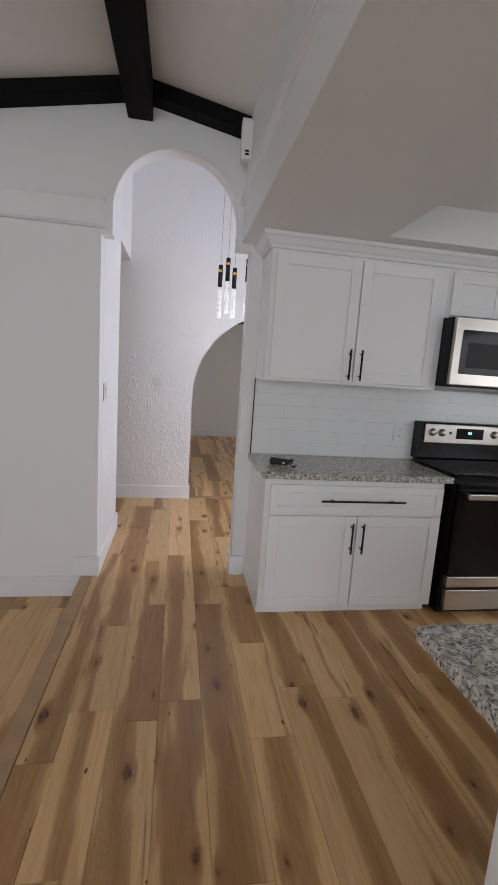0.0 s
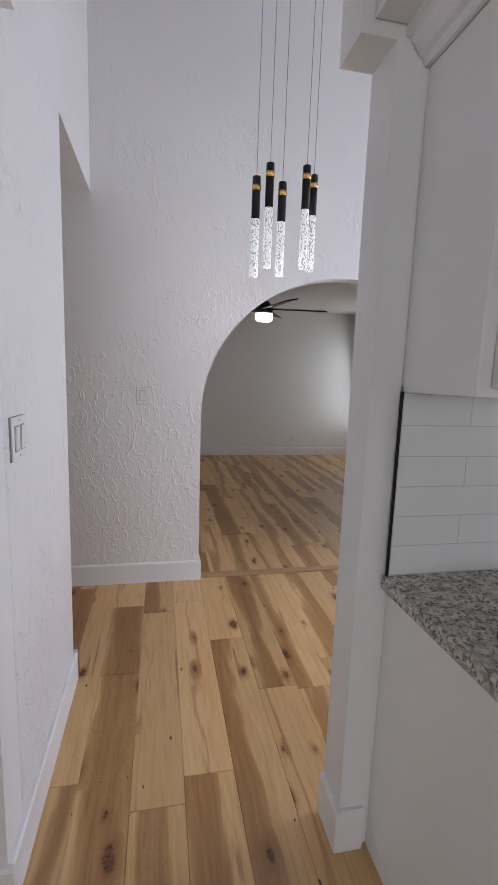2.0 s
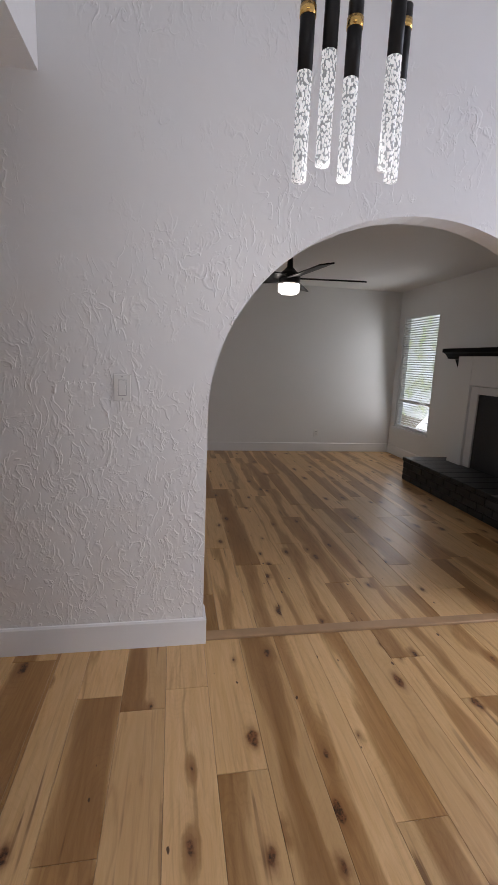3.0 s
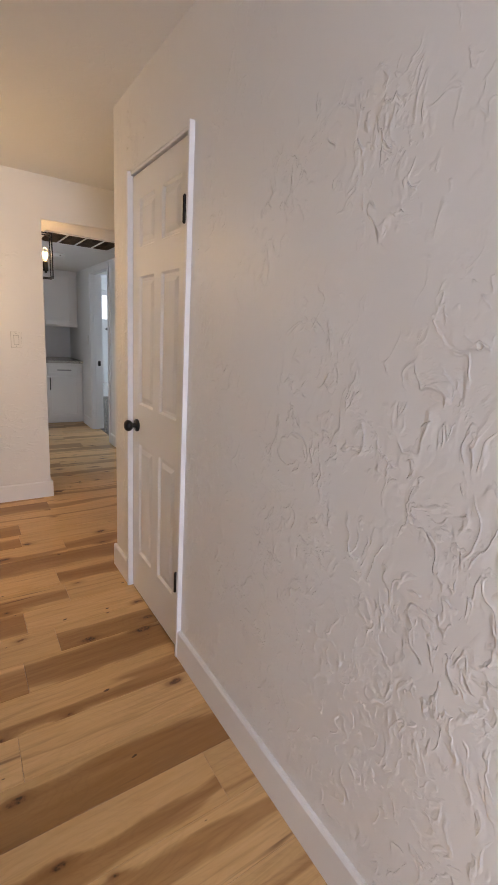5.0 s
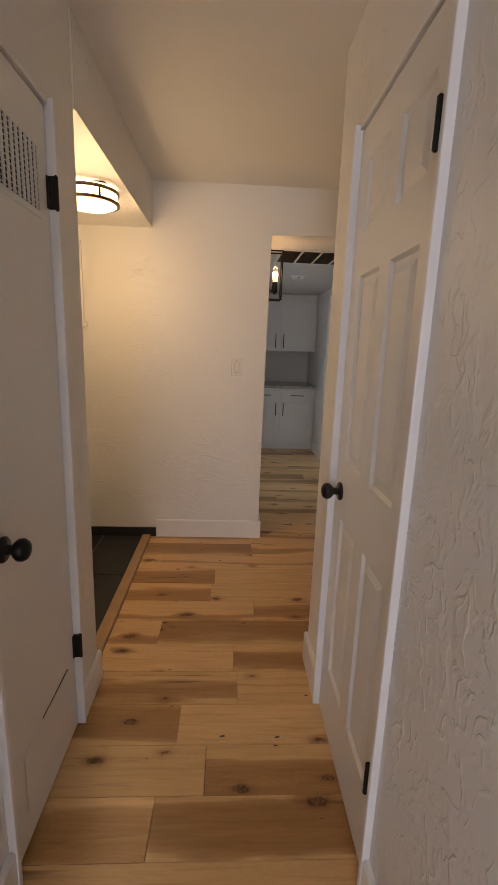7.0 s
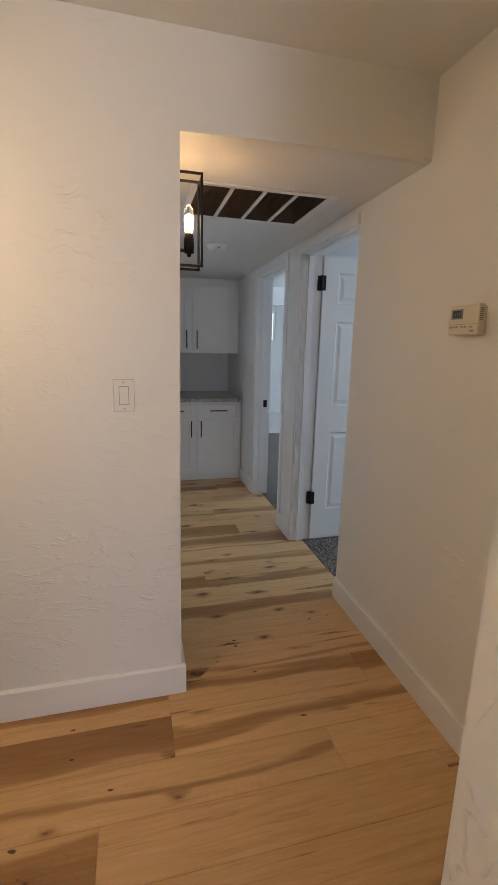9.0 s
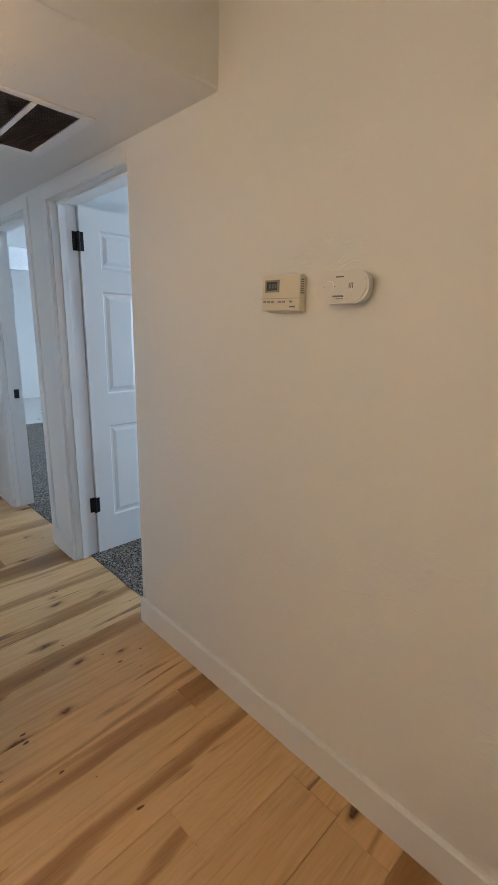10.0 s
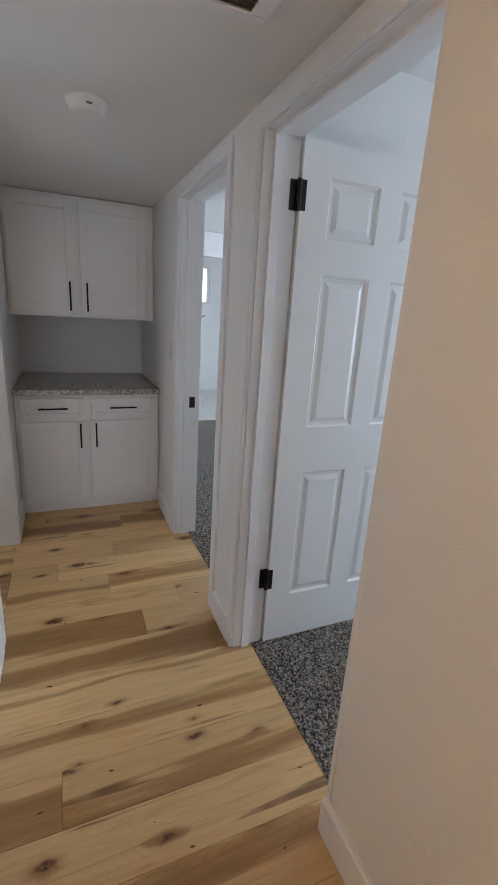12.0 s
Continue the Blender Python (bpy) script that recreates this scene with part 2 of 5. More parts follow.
    return m


def granite(name):
    """Pale speckled granite: cream and grey grains with small black flecks."""
    m, nt, b = nodes_of(name)
    v = coords(nt)
    n1 = noise_of(nt, v, 48, 4, 0.65)
    n2 = noise_of(nt, v, 120, 3, 0.6)
    n3 = noise_of(nt, v, 80, 3, 0.6, 0.6)
    base = mixed(nt, ramp(nt, n1, (0.38, 0.0), (0.58, 1.0)), (0.33, 0.31, 0.28), (0.66, 0.64, 0.58))
    base = mixed(nt, ramp(nt, noise_of(nt, v, 22, 3), (0.55, 0.0), (0.7, 0.5)), base, (0.42, 0.38, 0.33))
    base = mixed(nt, ramp(nt, n3, (0.54, 0.0), (0.60, 0.88)), base, (0.15, 0.14, 0.13))
    base = mixed(nt, ramp(nt, n2, (0.57, 0.0), (0.62, 0.95)), base, (0.04, 0.048, 0.048))
    nt.links.new(base, b.inputs["Base Color"])
    b.inputs["Roughness"].default_value = 0.2
    return m


def carpet_mat(name):
    m, nt, b = nodes_of(name)
    v = coords(nt)
    n = noise_of(nt, v, 120, 3, 0.7)
    n2 = noise_of(nt, v, 60, 3, 0.7)
    fleck = ramp(nt, math_of(nt, "ADD", math_of(nt, "MULTIPLY", n, 0.65), math_of(nt, "MULTIPLY", n2, 0.35)), (0.42, 0.0), (0.50, 0.35), (0.60, 1.0))
    nt.links.new(mixed(nt, fleck, (0.020, 0.015, 0.012), (0.52, 0.45, 0.38)), b.inputs["Base Color"])
    b.inputs["Roughness"].default_value = 1.0
    bump(nt, b, math_of(nt, "ADD", n, n2), 1.0, 0.02)
    return m


def metal_brushed(name, colour, rough=0.3):
    m, nt, b = nodes_of(name)
    v = coords(nt, (1, 1, 60))
    n = noise_of(nt, v, 6, 3)
    nt.links.new(mixed(nt, n, tuple(c * 0.85 for c in colour), colour), b.inputs["Base Color"])
    b.inputs["Metallic"].default_value = 1.0
    nt.links.new(math_of(nt, "ADD", math_of(nt, "MULTIPLY", n, 0.15), rough - 0.07), b.inputs["Roughness"])
    return m


def glass_mat(name, rough=0.02, tint=(0.95, 0.98, 1.0)):
    m, nt, b = nodes_of(name)
    b.inputs["Base Color"].default_value = (*tint, 1)
    b.inputs["Transmission Weight"].default_value = 1.0
    b.inputs["Roughness"].default_value, b.inputs["IOR"].default_value = rough, 1.45
    return m


WALL = plaster("wall_plaster_rough", (0.80, 0.79, 0.775), 0.42, 0.42, 0.42, 0.85, (13.0, 6.0), 0.08, 0.01)
WALL_SOFT = plaster("wall_plaster_soft", (0.80, 0.79, 0.77), 0.26, 0.5, 0.15, 0.8, (6.0, 18.0), 0.06, -0.06)
WALL_FINE = plaster("wall_plaster_fine", (0.80, 0.79, 0.77), 0.13, 0.5, 0.15, 0.8, (6.0, 18.0), 0.06, -0.09)
CEIL = plaster("ceiling_plaster", (0.80, 0.79, 0.77), 0.10, 0.7, 0.3, 0.6)
SMOOTH = plain("wall_paint", (0.80, 0.80, 0.785), 0.6, 0, 0.02, 2.0, 0.0006, 90)
TRIM = plain("trim_gloss_white", (0.82, 0.82, 0.82), 0.32, 0, 0.02, 3.0, 0.0003, 60)
CABINET = plain("cabinet_white", (0.83, 0.83, 0.82), 0.36, 0, 0.02, 2.0, 0.0002, 80)
DOOR = plain("door_white", (0.80, 0.80, 0.79), 0.36, 0, 0.02, 2.5, 0.0004, 50)
BLACK = plain("black_metal", (0.018, 0.017, 0.017), 0.36, 0.6, 0.1, 20.0)
BEAM = plain("beam_black_paint", (0.006, 0.0057, 0.0057), 0.75, 0, 0.15, 9.0, 0.002, 18)
BEAM.node_tree.nodes["Principled BSDF"].inputs["Specular IOR Level"].default_value = 0.12
FLOOR = wood_floor("hickory_boards")
NOSING = plain("hickory_nosing", (0.47, 0.29, 0.155), 0.42, 0, 0.16, 9.0, 0.0006, 30)
SUBFLOOR = plain("joint_dark", (0.05, 0.03, 0.02), 0.9, 0, 0.1)
GRANITE = granite("speckled_granite")
CARPET = carpet_mat("grey_carpet")
STEEL = metal_brushed("stainless_steel", (0.62, 0.58, 0.53), 0.32)
BRASS = metal_brushed("brass", (0.80, 0.52, 0.18), 0.25)
BLACKGLASS = plain("black_glass", (0.006, 0.006, 0.007), 0.10, 0, 0.05)
BLACKGLASS.node_tree.nodes["Principled BSDF"].inputs["Specular IOR Level"].default_value = 0.22
ENAMEL = plain("black_enamel", (0.006, 0.006, 0.006), 0.3, 0, 0.1, 8.0)
ENAMEL.node_tree.nodes["Principled BSDF"].inputs["Specular IOR Level"].default_value = 0.25
SLATE = plain("black_slate", (0.016, 0.016, 0.018), 0.5, 0, 0.25, 5.0, 0.002, 25)
GROUT = plain("grey_grout", (0.34, 0.33, 0.31), 0.9, 0, 0.1)
SUBWAY = plain("white_glazed_tile", (0.80, 0.81, 0.80), 0.16, 0, 0.02, 3.0)
TILEGROUT = plain("white_grout", (0.58, 0.58, 0.57), 0.8, 0, 0.05)
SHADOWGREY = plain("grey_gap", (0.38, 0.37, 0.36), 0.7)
PLASTIC = plain("white_plastic", (0.77, 0.76, 0.73), 0.45, 0, 0.02)
IVORY = plain("ivory_plastic", (0.74, 0.68, 0.55), 0.42, 0, 0.03)
GREYDARK = plain("vent_dark", (0.05, 0.043, 0.036), 0.8, 0, 0.1)
LCD = plain("lcd_grey_green", (0.055, 0.065, 0.055), 0.25, 0, 0.05)
INK = plain("grey_print", (0.16, 0.15, 0.14), 0.6, 0, 0.02)
BRICKBLACK = plain("black_painted_brick", (0.016, 0.015, 0.016), 0.55, 0, 0.2, 14.0, 0.004, 30)
GLASS = glass_mat("clear_glass")
def lit_rod(name):
    """A lit acrylic rod filled with bubbles."""
    m, nt, b = nodes_of(name)
    v = coords(nt, (1, 1, 0.6))
    vor = add(nt, "ShaderNodeTexVoronoi", Scale=190.0, Randomness=1.0)
    nt.links.new(v, vor.inputs["Vector"])
    cells = math_of(nt, "ADD", ramp(nt, vor.outputs["Distance"], (0.25, 1.0), (0.6, 0.0)), math_of(nt, "MULTIPLY", noise_of(nt, v, 90, 3), 0.5))
    bright = ramp(nt, cells, (0.30, 0.12), (0.55, 0.55), (1.0, 1.0))
    nt.links.new(mixed(nt, bright, (0.30, 0.32, 0.33), (0.9, 0.92, 0.94)), b.inputs["Base Color"])
    b.inputs["Emission Color"].default_value = (0.93, 0.97, 1.0, 1)
    nt.links.new(math_of(nt, "MULTIPLY", bright, 1.1), b.inputs["Emission Strength"])
    b.inputs["Roughness"].default_value = 0.12
    bump(nt, b, cells, 0.4, 0.002)
    return m


CRYSTAL = lit_rod("bubble_rod")
BULB = glow("warm_filament", (1.0, 0.58, 0.20), 5)
DOME = glow("warm_diffuser", (1.0, 0.80, 0.50), 4)
FANLIGHT = glow("fan_diffuser", (1.0, 0.97, 0.92), 8)


# ---------- building helpers ----------
def box(bm, lo, hi, bevel=0.0, segments=2, only=None):
    """One box in bm. only: bevel just the edges that run along that axis."""
    vs = [bm.verts.new((x, y, z)) for x in (lo[0], hi[0]) for y in (lo[1], hi[1]) for z in (lo[2], hi[2])]
    quads = ((0, 1, 3, 2), (4, 6, 7, 5), (0, 4, 5, 1), (2, 3, 7, 6), (0, 2, 6, 4), (1, 5, 7, 3))
    fs = [bm.faces.new([vs[i] for i in q]) for q in quads]
    if bevel:
        es = {e for f in fs for e in f.edges}
        if only is not None:
            es = {e for e in es if abs((e.verts[0].co - e.verts[1].co)[only]) > 1e-6}
        bmesh.ops.bevel(bm, geom=list(es), offset=bevel, segments=segments, affect="EDGES", profile=0.5)


def cyl(bm, a, b, r, r2=None, sides=24, cap=True):
    a, b = Vector(a), Vector(b)
    m = Matrix.Translation((a + b) / 2) @ (b - a).to_track_quat("Z", "Y").to_matrix().to_4x4()
    bmesh.ops.create_cone(bm, cap_ends=cap, segments=sides, radius1=r, radius2=r if r2 is None else r2, depth=(b - a).length, matrix=m)


def lathe(bm, centre, axis, rings, sides=28):
    """Rings of (distance along axis, radius) round a line."""
    m = Matrix.Translation(centre) @ Vector(axis).to_track_quat("Z", "Y").to_matrix().to_4x4()
    last = None
    for d, r in rings:
        ring = [bm.verts.new(m @ Vector((r * math.cos(2 * math.pi * i / sides), r * math.sin(2 * math.pi * i / sides), d))) for i in range(sides)]
        if last:
            for i in range(sides):
                bm.faces.new((last[i], last[(i + 1) % sides], ring[(i + 1) % sides], ring[i]))
        else:
            bm.faces.new(ring[::-1])
        last = ring
    bm.faces.new(last)


def sweep(bm, profile, path_a, path_b, out, up=(0, 0, 1)):
    """A moulding: profile of (out, up) points drawn straight from a to b."""
    out, up = Vector(out), Vector(up)
    rows = [[bm.verts.new(Vector(p) + out * o + up * u) for o, u in profile] for p in (path_a, path_b)]
    n = len(profile)
    for i in range(n):
        bm.faces.new((rows[0][i], rows[0][(i + 1) % n], rows[1][(i + 1) % n], rows[1][i]))
    bm.faces.new(rows[0][::-1])
    bm.faces.new(rows[1])


def finish(name, bm, material, smooth=False):
    bmesh.ops.recalc_face_normals(bm, faces=bm.faces[:])
    me = bpy.data.meshes.new(name)
    bm.to_mesh(me)
    bm.free()
    for mat in material if isinstance(material, (list, tuple)) else (material,):
        me.materials.append(mat)
    if smooth:
        me.polygons.foreach_set("use_smooth", [True] * len(me.polygons))
    return me


def part(name, bm, material, parent, label="", smooth=False):
    ob = new(name, finish(name, bm, material, smooth))
    ob.parent = parent
    if parent is not None:
        ob.matrix_parent_inverse = parent.matrix_world.inverted()
    if label:
        ob["label"] = label
    return ob


def B(*boxes, bevel=0.0, segments=2, only=None):
    bm = bmesh.new()
    for lo, hi in boxes:
        box(bm, lo, hi, bevel, segments, only)
    return bm


def structure(name, bm, material, label="", category=""):
    return tagged(part(name, bm, material, None), label, category, kind="structure")


def thing(name, at, label, category, group=""):
    """An Empty at the base of a thing."""
    ob = new(name)
    ob.empty_display_size = 0.1
    ob.location = at
    bpy.context.view_layer.update()
    ob.matrix_world = Matrix.Translation(at)
    return tagged(ob, label, category, group)


def opened(x0, x1, z0, z1, holes):
    """The rectangles left of a wall's face when holes (a0, a1, b0, b1) are cut out, holes apart along x and in order."""
    out, x = [], x0
    for a0, a1, b0, b1 in holes:
        if a0 > x:
            out.append((x, a0, z0, z1))
        if b0 > z0:
            out.append((a0, a1, z0, b0))
        if b1 < z1:
            out.append((a0, a1, b1, z1))
        x = a1
    if x < x1:
        out.append((x, x1, z0, z1))
    return out


def wall_x(x0, x1, y0, y1, z0, z1, holes=()):
    """A wall along x."""
    return B(*[((a, y0, c), (b, y1, d)) for a, b, c, d in opened(x0, x1, z0, z1, holes)])


def wall_y(y0, y1, x0, x1, z0, z1, holes=()):
    return B(*[((x0, a, c), (x1, b, d)) for a, b, c, d in opened(y0, y1, z0, z1, holes)])


def arch(bm, x0, x1, top, y0, y1, cx, a, b, spring, low, steps=40):
    """The part of a wall over an arched opening; its springing stands at low on both sides."""
    pts = [(cx - a, low)] + [(cx - a * math.cos(math.pi * i / steps), spring + b * math.sin(math.pi * i / steps)) for i in range(steps + 1)] + [(cx + a, low)]
    if x0 < cx - a - 1e-6:
        pts = [(x0, low)] + pts
    if x1 > cx + a + 1e-6:
        pts = pts + [(x1, low)]
    cols = [[bm.verts.new(p) for p in ((x, y0, z), (x, y1, z), (x, y0, top), (x, y1, top))] for x, z in pts]
    for p, q in zip(cols, cols[1:]):
        bm.faces.new((p[0], p[1], q[1], q[0]))
        if abs(p[0].co.x - q[0].co.x) > 1e-7:
            bm.faces.new((p[0], q[0], q[2], p[2]))
            bm.faces.new((p[1], p[3], q[3], q[1]))
            bm.faces.new((p[2], q[2], q[3], p[3]))
    for p in (cols[0], cols[-1]):
        bm.faces.new((p[0], p[2], p[3], p[1]))


# ---------- the place: walls ----------
HALL_Z, LOW_Z = 2.49, 2.20
RIDGE_X, RIDGE_Z, PITCH = -0.21, 3.015, 0.19
structure("wall_great_room", B(((-4.0, 3.175, -0.3), (-0.425, 3.30, 3.8))), SMOOTH, "white smooth wall of the sunken great room", "wall")
structure("wall_passage", B(((-0.56, 3.30, 0), (-0.425, 4.08, 3.8)), bevel=0.012, only=2), WALL, "white trowelled plaster side of the arched passage", "wall")
bm = bmesh.new()
arch(bm, -0.425, 0.49, 3.8, 3.175, 3.30, 0.02, 0.38, 0.38, 2.33, 2.19)
structure("wall_arch_passage", bm, SMOOTH, "white wall over a rounded archway", "wall")
structure("wall_kitchen", B(((0.49, 3.175, 0), (4.0, 3.30, 3.8))), SMOOTH, "white kitchen wall beside the archway", "wall")
structure("wall_kitchen_side", B(((4.0, -3.6, 0), (4.12, 3.30, 3.8))), SMOOTH, "plain white kitchen side wall", "wall")
structure("wall_great_room_side", B(((-4.12, -3.6, -0.3), (-4.0, 3.30, 3.8))), SMOOTH, "plain white great room side wall", "wall")
structure("wall_great_room_back", B(((-4.12, -3.72, -0.3), (4.12, -3.6, 3.8))), SMOOTH, "plain white wall at the back of the room", "wall")
structure("header_beam", B(((0.43, -3.6, 2.222), (0.56, 3.174, 3.3)), bevel=0.004), SMOOTH, "white boxed header between vault and kitchen ceiling", "beam")
bm = bmesh.new()
for z in (2.435, 2.468):
    sweep(bm, [(0, 0), (0.018, 0.004), (0.022, 0.012), (0.012, 0.022), (0, 0.026)], (0.43, -3.6, z), (0.43, 3.174, z), (-1, 0, 0))
structure("trim_header", bm, TRIM, "white moulding along the boxed header", "moulding")
bm = bmesh.new()
for s, far in ((-1, -4.1), (1, 0.56)):
    z_far = RIDGE_Z - PITCH * abs(far - RIDGE_X)
    p = [(RIDGE_X, RIDGE_Z), (far, z_far), (far, z_far + 0.15), (RIDGE_X, RIDGE_Z + 0.15)]
    r = [[bm.verts.new((x, y, z)) for x, z in p] for y in (-3.7, 3.175)]
    for i in range(4):
        bm.faces.new((r[0][i], r[0][(i + 1) % 4], r[1][(i + 1) % 4], r[1][i]))
    bm.faces.new(r[0]), bm.faces.new(r[1])
structure("ceiling_vault", bm, CEIL, "white plastered vaulted ceiling", "ceiling")
bm = bmesh.new()
for lo, hi in (((0.56, 2.72, 2.224), (4.0, 3.175, 2.45)), ((0.56, -3.6, 2.224), (1.20, 2.72, 2.45)), ((1.20, -3.6, 2.224), (4.0, -1.0, 2.45)), ((1.2, -1.0, 2.42), (4.0, 2.72, 2.5))):
    box(bm, lo, hi)
structure("ceiling_kitchen", bm, SMOOTH, "white flat kitchen ceiling with a raised tray", "ceiling")

# foyer and living room
structure("wall_hall_right", wall_x(-2.63, 0.22, 5.02, 5.14, 0, 3.8, [(-2.378, -1.694, 0, 2.14)]), WALL, "white wall of torn trowelled plaster", "wall")
bm = bmesh.new()
arch(bm, 0.22, 2.20, 3.8, 5.02, 5.14, 1.21, 0.99, 0.925, 1.15, 0.0)
structure("wall_arch_living", bm, WALL, "white trowelled wall with a wide rounded archway", "wall")
structure("wall_foyer_right", B(((2.20, 5.02, 0), (3.58, 5.14, 3.8))), WALL, "white trowelled plaster wall", "wall")
structure("wall_foyer_end", wall_y(3.30, 5.02, 3.58, 3.70, 0, 3.8, [(3.45, 4.8, 0.3, 2.6)]), WALL_SOFT, "white wall with a tall bright opening", "wall")
structure("ceiling_foyer", B(((-0.60, 3.175, 3.7), (3.7, 5.14, 3.8))), CEIL, "high white foyer ceiling", "ceiling")
structure("wall_foyer_over_hall", B(((-0.60, 4.08, HALL_Z - 0.05), (-0.45, 5.02, 3.8))), WALL_SOFT, "white wall face over the hall ceiling", "wall")
structure("wall_living_far", B(((-1.62, 9.75, 0), (3.58, 9.87, 2.7))), SMOOTH, "plain white living room wall", "wall")
structure("wall_living_window", wall_y(5.14, 9.87, 3.58, 3.70, 0, 2.7, [(8.66, 9.60, 0.46, 2.16)]), SMOOTH, "white living room wall with a window", "wall")
structure("wall_living_left", B(((-1.62, 5.14, 0), (-1.5, 9.75, 2.7))), SMOOTH, "plain white living room side wall", "wall")
structure("ceiling_living", B(((-1.62, 5.14, 2.54), (3.7, 9.87, 2.64))), CEIL, "white plastered living room ceiling", "ceiling")

# hall, entry and corridor
structure("wall_hall_left", wall_x(-2.50, -0.56, 3.95, 4.08, 0, 2.6, [(-2.286, -1.727, 0, 2.12), (-1.44, -0.74, 0, 2.12)]), WALL, "white trowelled hall wall with closet doors", "wall")
structure("wall_entry_side", B(((-2.50, 1.7, 0), (-2.38, 3.95, 2.6))), WALL_SOFT, "plain white entry wall", "wall")
structure("wall_entry_end", wall_x(-4.13, -2.38, 1.58, 1.70, 0, 2.6, [(-3.7, -2.7, 0, 2.1)]), WALL_SOFT, "white wall round the entry door opening", "wall")
bm = bmesh.new()
prof = [(1.7, 0), (4.872, 0), (4.872, LOW_Z), (5.86, LOW_Z), (5.86, 2.6), (1.7, 2.6)]
near = [bm.verts.new((-4.01, y, z)) for y, z in prof]
back = [bm.verts.new((-4.13, y, z)) for y, z in prof]
bm.faces.new(near), bm.faces.new(back)
for k in range(6):
    bm.faces.new((near[k], near[(k + 1) % 6], back[(k + 1) % 6], back[k]))
soft_edges = [e for e in bm.edges if set(e.verts) in ({near[1], near[2]}, {near[2], near[3]}, {back[1], back[2]})]
bmesh.ops.bevel(bm, geom=soft_edges, offset=0.013, segments=3, affect="EDGES", profile=0.5)
structure("wall_hall_end", bm, WALL_SOFT, "white softly trowelled wall with the corridor opening", "wall")
structure("wall_corridor_left", wall_x(-7.90, -4.13, 4.752, 4.872, 0, 2.3, [(-6.66, -5.75, 0, 2.12)]), WALL_SOFT, "white corridor wall", "wall")
structure("wall_corridor_end", B(((-8.02, 4.75, 0), (-7.90, 6.0, 2.3))), SMOOTH, "white wall behind the built-in cabinets", "wall")
structure("wall_hall_return", B(((-2.63, 5.14, 0), (-2.54, 5.98, 2.6)), bevel=0.012, only=2), WALL_SOFT, "white return wall of the hall", "wall")
bm = bmesh.new()
prof = [(-2.54, 0), (-4.555, 0), (-4.555, 2.13), (-4.90, 2.13), (-4.90, 2.6), (-2.54, 2.6)]
near = [bm.verts.new((x, 5.86, z)) for x, z in prof]
back = [bm.verts.new((x, 6.0, z)) for x, z in prof]
bm.faces.new(near), bm.faces.new(back)
for k in range(6):
    bm.faces.new((near[k], near[(k + 1) % 6], back[(k + 1) % 6], back[k]))
bmesh.ops.bevel(bm, geom=[e for e in bm.edges if set(e.verts) == {near[1], near[2]}], offset=0.013, segments=3, affect="EDGES", profile=0.5)
structure("wall_thermostat", bm, WALL_FINE, "cream-lit wall that carries the thermostat", "wall")
structure("wall_bedrooms", wall_x(-8.02, -4.90, 5.86, 6.0, 0, 2.6, [(-6.54, -5.70, 0, 2.13), (-5.39, -4.90, 0, 2.13)]), SMOOTH, "white corridor wall with two bedroom doorways", "wall")
structure("ceiling_hall", B(((-4.13, 4.085, HALL_Z), (-0.60, 6.0, HALL_Z + 0.11))), CEIL, "white hall ceiling lit warm", "ceiling")
structure("ceiling_entry", B(((-4.01, 1.7, LOW_Z), (-2.50, 4.085, HALL_Z + 0.11))), WALL, "low textured entry ceiling", "ceiling")
structure("ceiling_closet", B(((-2.38, 3.305, HALL_Z), (-0.56, 3.95, HALL_Z + 0.1))), SMOOTH, "closet ceiling", "ceiling")
structure("ceiling_corridor", B(((-8.02, 4.75, LOW_Z), (-4.13, 6.0, LOW_Z + 0.1))), CEIL, "low white corridor ceiling", "ceiling")

# bedrooms beyond the doorways
structure("wall_bedroom_far", wall_x(-5.62, -2.6, 9.0, 9.12, 0, 2.6, [(-5.3, -3.9, 0.9, 2.1)]), WALL, "white trowelled bedroom wall with a window", "wall")
structure("wall_bedroom_right", B(((-2.72, 6.0, 0), (-2.6, 9.0, 2.6))), WALL, "white bedroom wall", "wall")
structure("wall_bedroom_divide", B(((-5.62, 6.0, 0), (-5.50, 9.0, 2.6))), WALL, "white trowelled wall between the bedrooms", "wall")
structure("wall_far_bedroom_left", wall_y(6.0, 9.92, -12.22, -12.10, 0, 2.6, [(7.42, 7.80, 1.62, 2.26)]), WALL_SOFT, "white far bedroom wall with a small window", "wall")
structure("wall_far_bedroom_far", wall_x(-12.22, -5.5, 9.8, 9.92, 0, 2.6, [(-8.6, -7.2, 1.0, 2.1)]), WALL_SOFT, "white bedroom wall with a window", "wall")
structure("wall_far_bedroom_near", B(((-12.22, 5.88, 0), (-8.02, 6.0, 2.6))), WALL_SOFT, "white bedroom wall", "wall")
structure("wall_bath_header", wall_y(6.0, 9.8, -9.75, -9.63, 0, 2.457, [(6.06, 9.7, 0, 2.17)]), WALL_SOFT, "white wall over a wide bathroom opening", "wall")
structure("ceiling_bedroom", B(((-12.22, 6.0, 2.46), (-2.6, 9.92, 2.56))), WALL, "white bedroom ceiling", "ceiling")
structure("wall_bath", B(((-7.0, 3.2, 0), (-6.88, 4.752, 2.3)), ((-5.5, 3.2, 0), (-5.38, 4.752, 2.3)), ((-7.0, 3.08, 0), (-5.38, 3.2, 2.3))), SMOOTH, "plain white side room walls", "wall")
structure("ceiling_bath", B(((-7.0, 3.08, 2.3), (-5.38, 4.87, 2.4))), SMOOTH, "plain white side room ceiling", "ceiling")
